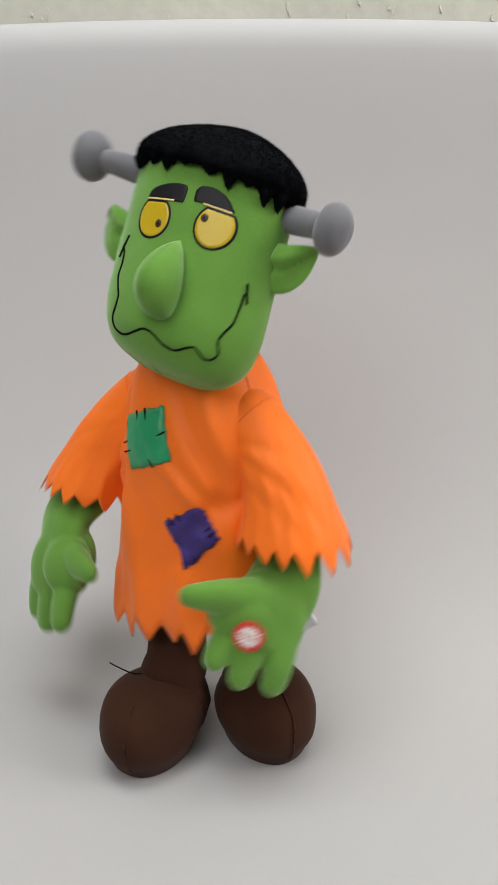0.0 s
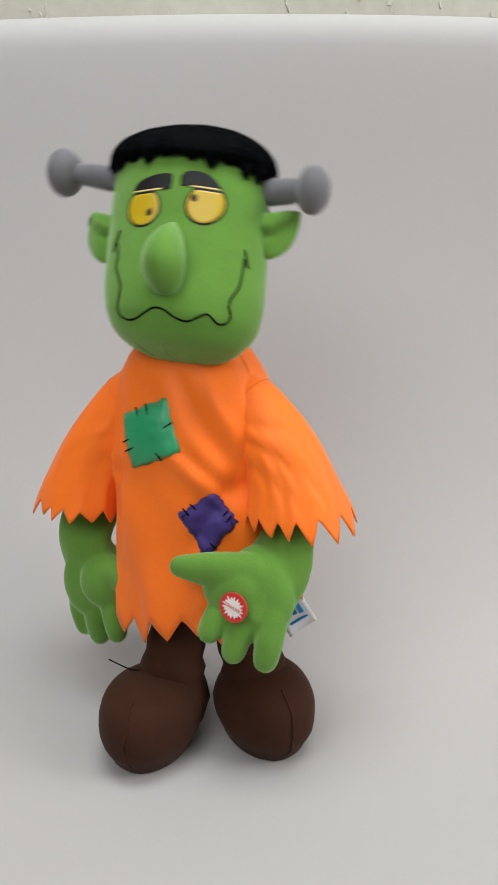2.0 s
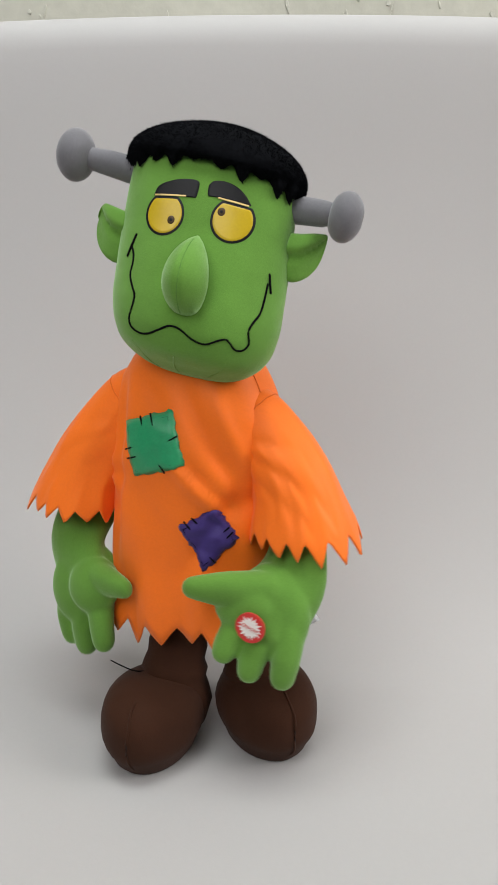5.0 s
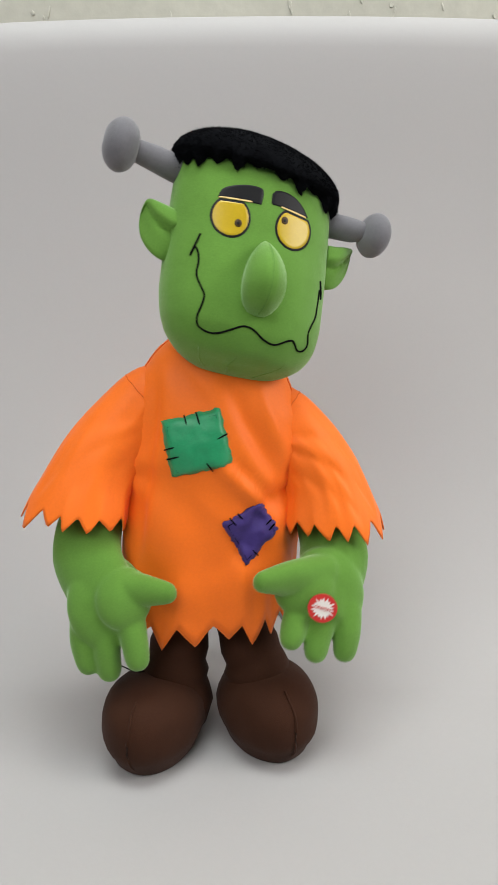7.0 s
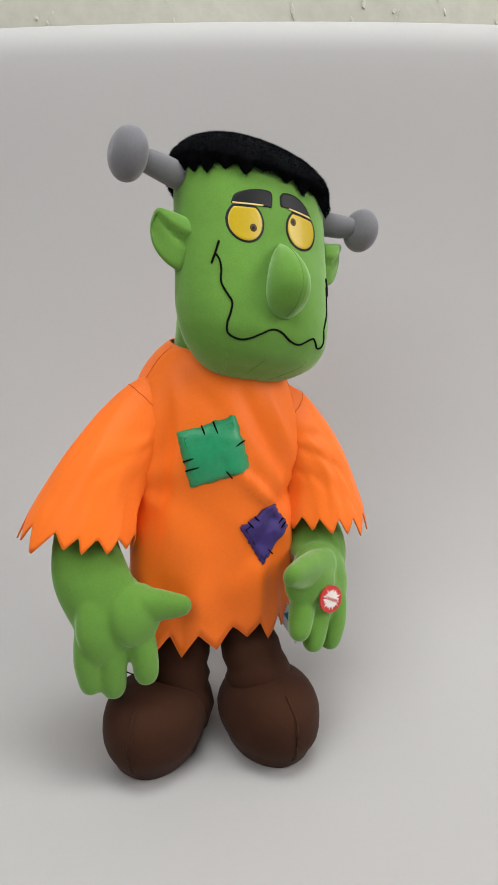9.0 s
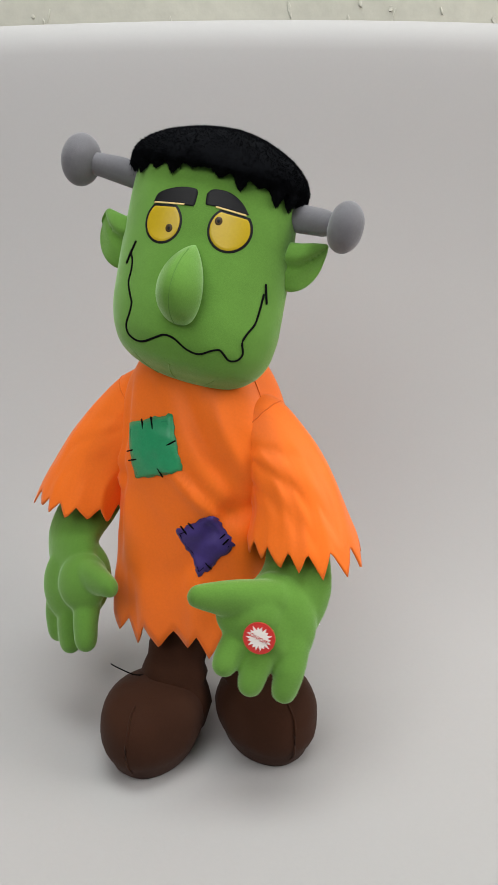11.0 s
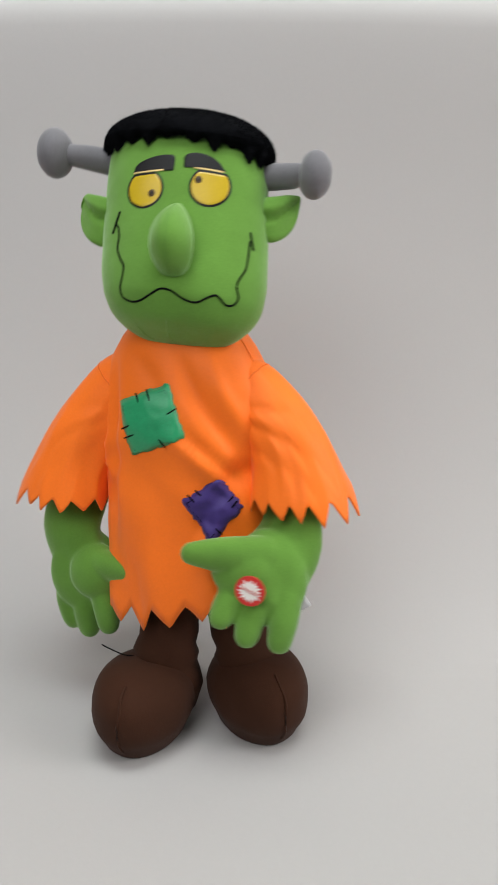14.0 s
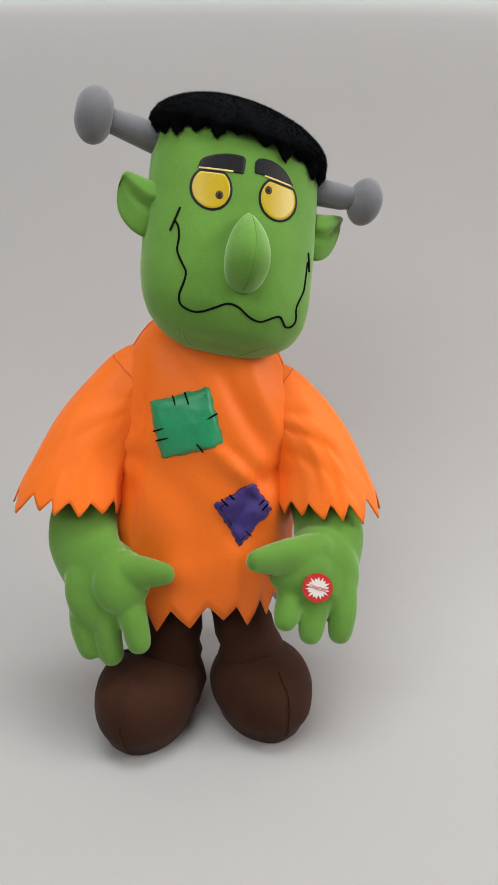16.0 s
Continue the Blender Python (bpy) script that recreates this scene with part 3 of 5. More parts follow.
def cloth_patch(name, corners, mat, label, out, seed, stitches, crumple=0.0004, fray=0.0007):
    """A sewn-on patch: a bent grid between four corners (x, z), with frayed edges and black stitches."""
    rnd = random.Random(seed)
    (ax, az), (bx, bz), (cx, cz), (dx, dz) = corners
    n = 14
    bm = bmesh.new()
    grid = []
    for j in range(n + 1):
        v = j / n
        row = []
        for i in range(n + 1):
            u = i / n
            x = (ax * (1 - u) + bx * u) * (1 - v) + (dx * (1 - u) + cx * u) * v
            z = (az * (1 - u) + bz * u) * (1 - v) + (dz * (1 - u) + cz * u) * v
            rim = i in (0, n) or j in (0, n)
            if rim:
                x, z = x + rnd.uniform(-fray, fray), z + rnd.uniform(-fray, fray)
            bulge = out * (0.25 if rim else 1.0) + 0.0022 * (math.sin(math.pi * u) * math.sin(math.pi * v)) ** 0.7 + (0 if rim else crumple * noise.noise(Vector((x * 150, seed, z * 150))))
            row.append(bm.verts.new(shirt_front(x, z, bulge)))
        grid.append(row)
    for j in range(n):
        for i in range(n):
            bm.faces.new((grid[j][i], grid[j][i + 1], grid[j + 1][i + 1], grid[j + 1][i]))
    ob = part(name, bm, mat, shirt, label)
    solid = ob.modifiers.new("thickness", "SOLIDIFY")
    solid.thickness, solid.offset = 0.0008, 0

    def at(u, v):
        return ((ax * (1 - u) + bx * u) * (1 - v) + (dx * (1 - u) + cx * u) * v, (az * (1 - u) + bz * u) * (1 - v) + (dz * (1 - u) + cz * u) * v)

    inset = [(0.09 + 0.82 * k / 8, 0.09) for k in range(8)] + [(0.91, 0.09 + 0.82 * k / 8) for k in range(8)] + [(0.91 - 0.82 * k / 8, 0.91) for k in range(8)] + [(0.09, 0.91 - 0.82 * k / 8) for k in range(9)]
    part("seam", tube([shirt_front(*at(u, v), out + 0.0006) for u, v in inset], 0.00032, 5, round_ends=False), THREAD if crumple > 0.001 else DARK_GREEN, shirt, "sewn border seam")
    for (u0, v0), (u1, v1) in stitches:
        line = [shirt_front(*at(u0 + (u1 - u0) * k / 4, v0 + (v1 - v0) * k / 4), out + 0.0012) for k in range(5)]
        part("stitch", tube(line, 0.0006, 6), THREAD, shirt, "black thread stitch")
    return ob


cloth_patch("patch", GREEN_CORNERS, GREEN_PATCH, "square emerald green felt patch", 0.0016, 5,
            (((0.40, -0.02), (0.42, 0.18)), ((0.60, -0.02), (0.62, 0.17)), ((-0.02, 0.44), (0.19, 0.43)), ((-0.02, 0.62), (0.19, 0.62)), ((0.83, 0.50), (1.02, 0.45)), ((0.60, 0.86), (0.66, 1.02))))
cloth_patch("patch", BLUE_CORNERS, BLUE_PATCH, "crooked violet blue felt patch", 0.0016, 9,
            (((0.22, -0.04), (0.26, 0.14)), ((0.42, -0.04), (0.46, 0.14)), ((0.30, 0.86), (0.34, 1.03)), ((0.82, 0.62), (0.98, 0.60)), ((0.84, 0.78), (0.99, 0.76))), 0.0014, 0.0010)


for a in (-78, 72):
    seam = [shirt_point(radians(a), 0.247 + 0.050 * k / 10, 0.0003) for k in range(11)]
    part("shoulder_seam", tube(seam, 0.00032, 6), SEAM_ORANGE, shirt, "sewn shoulder seam")

# The arms: each a keyed part with its sleeve, palm, thumb and fingers.
SHOULDER_LEFT, SHOULDER_RIGHT = Vector((-0.040, 0.002, 0.252)), Vector((0.068, 0.002, 0.240))


def build_arm(s, shoulder, cuff_cut, tuck_depth, cuff, cuff_r, wrist, palm, palm_size, palm_turn, thumb, fingers, seed, web, web_size):
    rel = lambda p: Vector(p) - shoulder
    line = spline([rel(shoulder + Vector((s * 0.012, -0.004, -0.02))), rel((Vector(cuff) + Vector(wrist)) / 2 + Vector((-s * 0.010, 0.018, 0.026))), rel(wrist), rel(palm)], 6)
    bm = tube(line, [0.018, 0.0220, 0.0256, 0.0262], 20, flat=0.56, flat_axis=(0, 1, 0.2))
    ball(rel(palm), palm_size, palm_turn.to_matrix(), rows=18, sides=30, bm=bm)
    tube(spline([rel(Vector(p) + Vector((0, 0.004, 0))) for p in thumb[0]], 6), thumb[1], 18, flat=0.74, flat_axis=(0, 1, 0), bm=bm)
    ball(rel(web), web_size, palm_turn.to_matrix(), rows=14, sides=24, bm=bm)
    for pts, radii in fingers:
        tube(spline([rel(Vector(pts[0]).lerp(Vector(palm), 0.35)), *[rel(p) for p in pts]], 6), [0.85 * radii[0], *[0.90 * r for r in radii]], 18, flat=0.90, flat_axis=(0, 1, 0), bm=bm)
    arm = part("arm", bm, PLUSH, toy, "green plush arm and hand with three fingers and a thumb")
    skin = arm.modifiers.new("skin", "REMESH")
    skin.mode, skin.voxel_size, skin.use_smooth_shade = "VOXEL", 0.0013, True
    ease = arm.modifiers.new("ease", "SMOOTH")
    ease.factor, ease.iterations = 0.5, 14
    # sleeve: a widening tube of cloth with a ragged cuff
    drop = teeth(14, 0.0165, seed)
    tip = Vector(cuff) - (Vector(cuff) - shoulder).normalized() * cuff_cut + Vector((0, 0, 0.004))
    path = spline([Vector((-s * 0.028, -0.005, 0.022)), Vector((-s * 0.002, -0.008, 0.004)), (tip - shoulder) * 0.5 + Vector((s * 0.006, -0.006, 0.003)), tip - shoulder], 12)
    spans = [0.0]
    for p, q in zip(path, path[1:]):
        spans.append(spans[-1] + (q - p).length)
    length = spans[-1]

    def axis_at(d):
        """Place and direction on the sleeve's middle line, running on straight past its end."""
        for i in range(len(path) - 1):
            if d <= spans[i + 1] or i == len(path) - 2:
                way = (path[i + 1] - path[i]).normalized()
                return path[i] + way * (d - spans[i]), (path[min(i + 2, len(path) - 1)] - path[max(i - 1, 0)]).normalized()

    rings = []
    for j in range(34):
        k = j / 33
        ring = []
        for i in range(120):
            a = 2 * math.pi * i / 120
            outer = -s * math.cos(a)
            d = length * k + (drop(a) * (0.8 + 0.35 * max(0.0, outer)) - 0.009 + 0.007 * outer) * k ** 2.5
            mid, way = axis_at(d)
            v = (Vector((0, 1, 0)) - way * way.y).normalized()
            u = v.cross(way)
            r = smooth_at(((0.0, 0.013), (0.16, 0.0225), (0.4, 0.0262), (0.7, 0.0302), (1.0, cuff_r), (1.4, cuff_r * 1.08)), d / length)[0]
            inner = max(0.0, -outer)
            fold = noise.noise(Vector((1.1 * math.cos(a) + seed, 1.1 * math.sin(a), 2.6 * k + 1.5 * outer)))
            fine = noise.noise(Vector((3.4 * math.cos(a) - seed, 3.4 * math.sin(a), 3.0 * k - 2.0 * outer)))
            front = -math.sin(a)
            facing = max(0.0, 0.75 * inner + 0.65 * front - 0.15)
            tuck = sum(deep * math.exp(-((k - at_k - slope * outer) / wide) ** 2) for at_k, slope, wide, deep in ((0.34, 0.20, 0.035, 0.13), (0.50, 0.34, 0.040, 0.12), (0.72, 0.25, 0.050, 0.07))) * min(1.0, facing)
            swell = 0.07 * facing * math.exp(-((k - 0.43 - 0.25 * outer) / 0.05) ** 2)
            ripple = 1 + tuck_depth * (swell - tuck) + 0.05 * k ** 1.5 * math.sin(3 * a + seed) + (0.05 + 0.07 * inner) * (0.4 - 1.6 * abs(fold)) + 0.015 * fine * min(1.0, 2 * k)
            ring.append(mid + (u * math.cos(a) * r + v * math.sin(a) * r * (0.82 + 0.22 * k)) * ripple)
        rings.append(ring)
    sleeve = part("sleeve", loft(rings, False, False), SHIRT_CLOTH, toy, "orange satin sleeve with a ragged cuff")
    solid = sleeve.modifiers.new("thickness", "SOLIDIFY")
    solid.thickness, solid.offset = 0.0011, -1
    part("armhole_seam", tube(rings[7] + rings[7][:1], 0.00045, 6, round_ends=False), SEAM_ORANGE, sleeve, "sewn armhole seam")
    arm.matrix_basis = sleeve.matrix_basis = Matrix.Translation(shoulder)
    return arm, sleeve


arm_left, sleeve_left = build_arm(-1, SHOULDER_LEFT, 0.013, 0.30, Vector((-0.091, -0.021, 0.161)), 0.0370, Vector((-0.080, -0.038, 0.154)), Vector((-0.066, -0.052, 0.124)),
                     (0.0275, 0.0125, 0.033), Euler((radians(-18), radians(8), radians(14))),
                     ([(-0.062, -0.056, 0.134), (-0.041, -0.064, 0.136), (-0.023, -0.069, 0.136)], [0.0165, 0.0128, 0.0088]),
                     [([(-0.081, -0.052, 0.118), (-0.083, -0.058, 0.098), (-0.080, -0.061, 0.081)], [0.0115, 0.0108, 0.0098]),
                      ([(-0.064, -0.057, 0.110), (-0.066, -0.062, 0.094), (-0.065, -0.064, 0.077)], [0.0118, 0.011, 0.0100]),
                      ([(-0.049, -0.060, 0.114), (-0.046, -0.066, 0.102), (-0.044, -0.069, 0.088)], [0.0118, 0.011, 0.0100])], 21, Vector((-0.052, -0.060, 0.130)), (0.020, 0.0105, 0.022))
arm_right, sleeve_right = build_arm(1, SHOULDER_RIGHT, 0.018, 0.75, Vector((0.106, -0.017, 0.152)), 0.0378, Vector((0.099, -0.040, 0.154)), Vector((0.092, -0.058, 0.134)),
                      (0.0270, 0.0125, 0.033), Euler((radians(-18), radians(-6), radians(4))),
                      ([(0.090, -0.060, 0.146), (0.066, -0.074, 0.152), (0.048, -0.085, 0.156)], [0.0175, 0.0135, 0.0088]),
                      [([(0.075, -0.064, 0.130), (0.069, -0.075, 0.120), (0.066, -0.081, 0.112)], [0.0115, 0.011, 0.0098]),
                       ([(0.089, -0.068, 0.122), (0.085, -0.075, 0.110), (0.083, -0.079, 0.100)], [0.0115, 0.011, 0.0098]),
                       ([(0.106, -0.062, 0.125), (0.106, -0.069, 0.110), (0.104, -0.073, 0.096)], [0.0118, 0.0112, 0.0098])], 34, Vector((0.076, -0.067, 0.142)), (0.022, 0.0105, 0.020))


def build_sticker():
    """A round red sticker with a white burst and small red writing, on the palm."""
    frame_m = Matrix.Translation(Vector((0.0872, -0.0800, 0.1345)) - SHOULDER_RIGHT) @ Matrix.Rotation(radians(4), 4, "Z") @ Matrix.Rotation(radians(-14), 4, "X") @ Matrix.Rotation(radians(20), 4, "Y")

    def disc(outline, depth, thick):
        bm = bmesh.new()
        front = [bm.verts.new((x, -depth, z)) for x, z in outline]
        back = [bm.verts.new((x, -depth + thick, z)) for x, z in outline]
        bm.faces.new(front)
        bm.faces.new(back)
        n = len(outline)
        for i in range(n):
            bm.faces.new((front[i], front[(i + 1) % n], back[(i + 1) % n], back[i]))
        bmesh.ops.transform(bm, matrix=frame_m, verts=bm.verts)
        return bm

    circle = [(0.0102 * math.cos(2 * math.pi * i / 48), 0.0098 * math.sin(2 * math.pi * i / 48)) for i in range(48)]
    sticker = part("sticker", disc(circle, 0.0012, 0.0016), RED_STICKER, arm_right, "round red switch sticker with a white burst", smooth=False)
    burst = []
    for i in range(36):
        r = (0.0081 if i % 2 == 0 else 0.0056) * (1 + 0.10 * math.sin(i * 1.9))
        burst.append((r * math.cos(2 * math.pi * i / 36), r * 0.92 * math.sin(2 * math.pi * i / 36)))
    part("burst", disc(burst, 0.0016, 0.0004), WHITE_STICKER, sticker, smooth=False)
    text = bpy.data.curves.new("lettering", "FONT")
    text.body, text.size, text.align_x, text.align_y, text.extrude = "ON/OFF", 0.0033, "CENTER", "CENTER", 0.0001
    ob = new("lettering", text)
    me = bpy.data.meshes.new_from_object(ob)
    bpy.data.objects.remove(ob)
    me.transform(frame_m @ Matrix.Translation((0, -0.00185, 0)) @ Matrix.Rotation(radians(90), 4, "X"))
    me.materials.append(RED_STICKER)
    letters = new("lettering", me)
    letters.parent = sticker


build_sticker()


# Legs and shoes, which stand still.
def build_leg(x, top_x, shoe_x, shoe_y, turn, half, seed):
    ankle = Vector((x, -0.030, 0.042))
    line = spline([ankle + Vector((0, -0.004, -0.012)), ankle + Vector((0, 0.001, 0.014)), (x + (top_x - x) * 0.6, -0.018, 0.080), (top_x, -0.003, 0.108)], 6)
    rings_r = [0.0285, 0.0266, 0.0240, 0.0254, 0.0222, 0.0230, 0.0212, 0.0217, 0.0206, 0.0195]
    leg = part("leg", tube(line, rings_r, 24), BROWN_CLOTH, toy, "dark brown cloth trouser leg")
    rot = Matrix.Rotation(radians(turn), 3, "Z")
    rings = []
    for j in range(1, 22):
        p = math.pi * j / 22 - math.pi / 2
        zz = math.sin(p)
        ring = []
        for i in range(40):
            a = 2 * math.pi * i / 40
            rad = math.cos(p) ** 0.72
            toe = 1.0 + 0.06 * math.cos(a)
            px, py = math.sin(a) * rad * half, -math.cos(a) * rad * 0.048 * toe
            height = 0.030 + zz * 0.030 + (0.006 * math.cos(a) * rad if zz > 0 else 0)
            if zz < -0.55:
                height = 0.030 - 0.0300 * (0.55 + (1 - 0.55) * min(1, (-zz - 0.55) / 0.2)) if zz > -0.75 else 0.0
            q = rot @ Vector((px, py, 0))
            lump = 1 + 0.02 * noise.noise(Vector((px * 40 + seed, py * 40, zz * 2)))
            ring.append(Vector((shoe_x + q.x * lump, shoe_y + q.y * lump, max(0.0018, height))))
        rings.append(ring)
    shoe = part("shoe", loft(rings), BROWN_CLOTH, toy, "bulging dark brown cloth shoe")
    seam = []
    for k in range(12):
        p = radians(-38 + 95 * k / 11)
        rad = math.cos(p) ** 0.72
        q = rot @ Vector((0.0006 * math.sin(1.1 * k), -rad * 0.048 * 1.06 - 0.0002, 0))
        seam.append(Vector((shoe_x + q.x, shoe_y + q.y, 0.030 + math.sin(p) * 0.030 + (0.006 * rad if p > 0 else 0))))
    part("toe_seam", tube(seam, 0.0009, 6), BROWN_CLOTH, shoe, "raised toe seam")
    return leg


build_leg(-0.015, -0.009, -0.0295, -0.047, -14, 0.0375, 1)
build_leg(0.047, 0.033, 0.0545, -0.035, 24, 0.0370, 2)

# a loose thread at the ankle
part("loose_thread", tube(spline([(-0.034, -0.040, 0.058), (-0.044, -0.044, 0.061), (-0.055, -0.046, 0.068), (-0.060, -0.047, 0.072)], 5), 0.0005, 5), THREAD, toy, "loose black thread end")


def build_label():
    """A sewn-in fabric label with a blue mark, at the hip."""
    bm = bmesh.new()
    grid = []
    m = Matrix.Translation((0.080, -0.004, 0.085)) @ Matrix.Rotation(radians(8), 4, "Z") @ Matrix.Rotation(radians(-30), 4, "Y")
    for j in range(7):
        row = []
        for i in range(9):
            x, z = -0.013 + 0.026 * i / 8, -0.017 + 0.034 * j / 6
            row.append(bm.verts.new(m @ Vector((x, 0.003 * math.sin(2.4 * i / 8 + j / 3), z))))
        grid.append(row)
    for j in range(6):
        for i in range(8):
            bm.faces.new((grid[j][i], grid[j][i + 1], grid[j + 1][i + 1], grid[j + 1][i]))
    ob = part("label", bm, LABEL_WHITE, toy, "white sewn-in label with a blue mark")
    solid = ob.modifiers.new("thickness", "SOLIDIFY")
    solid.thickness, solid.offset = 0.0005, 0
    for k, (x, z, w, h) in enumerate(((-0.006, 0.004, 0.004, 0.012), (0.000, 0.003, 0.0035, 0.009), (0.0055, 0.004, 0.0035, 0.012), (0.0, -0.008, 0.016, 0.0018))):
        bar = bmesh.new()
        bmesh.ops.create_cube(bar, size=1.0, matrix=m @ Matrix.Translation((x, 0.003 * math.sin(2.4 * (x + 0.013) / 0.026 + (z + 0.017) / 0.034 * 2) - 0.0008, z)) @ Matrix.Diagonal((w, 0.0012, h, 1)))
        part("mark", bar, LABEL_BLUE, ob, smooth=False)


build_label()


# ---------------------------------------------------------------- flaked paint on the wall, last
def build_flakes():
    rnd = random.Random(11)
    spots = ((-0.20, 0.63, 9), (-0.11, 0.635, 8), (-0.05, 0.625, 4), (0.0, 0.64, 4), (0.10, 0.635, 9), (0.155, 0.63, 9), (0.21, 0.64, 4), (0.26, 0.63, 6), (0.345, 0.632, 7), (-0.28, 0.63, 8))
    for cx, cz, count in spots:
        for _ in range(count):
            x, z = cx + rnd.gauss(0, 0.011), cz + rnd.uniform(-0.02, 0.05)
            w, h = rnd.uniform(0.0008, 0.0024), rnd.uniform(0.002, 0.008)
            lean = rnd.uniform(-0.4, 0.4)
            bm = bmesh.new()
            n = 8
            front = []
            back = []
            for i in range(n):
                a = 2 * math.pi * i / n
                r = rnd.uniform(0.7, 1.25)
                px, pz = w * r * math.cos(a), h * r * math.sin(a)
                front.append(bm.verts.new((x + px + lean * pz, 0.3992 - rnd.uniform(0, 0.0007), z + pz)))
                back.append(bm.verts.new((x + px * 1.2 + lean * pz, 0.4005, z + pz * 1.15)))
            bm.faces.new(front)
            for i in range(n):
                bm.faces.new((front[i], front[(i + 1) % n], back[(i + 1) % n], back[i]))
            part("paint_flake", bm, CHIP, wall_north, smooth=False)


build_flakes()


# ---------------------------------------------------------------- movement
def turned(pivot, yaw, pitch, roll, dx=0.0, dy=0.0, dz=0.0):
    """A turn about a pivot: yaw about z, then pitch about x, then roll about y; and a small shift."""
    turn = Matrix.Rotation(radians(yaw), 4, "Z") @ Matrix.Rotation(radians(pitch), 4, "X") @ Matrix.Rotation(radians(roll), 4, "Y")
    return Matrix.Translation(Vector(pivot) + Vector((dx, dy, dz)) * 0.001) @ turn @ Matrix.Translation(-Vector(pivot))


HIP, NECK = (0.0, 0.0, 0.15), (-0.004, -0.013, 0.328)


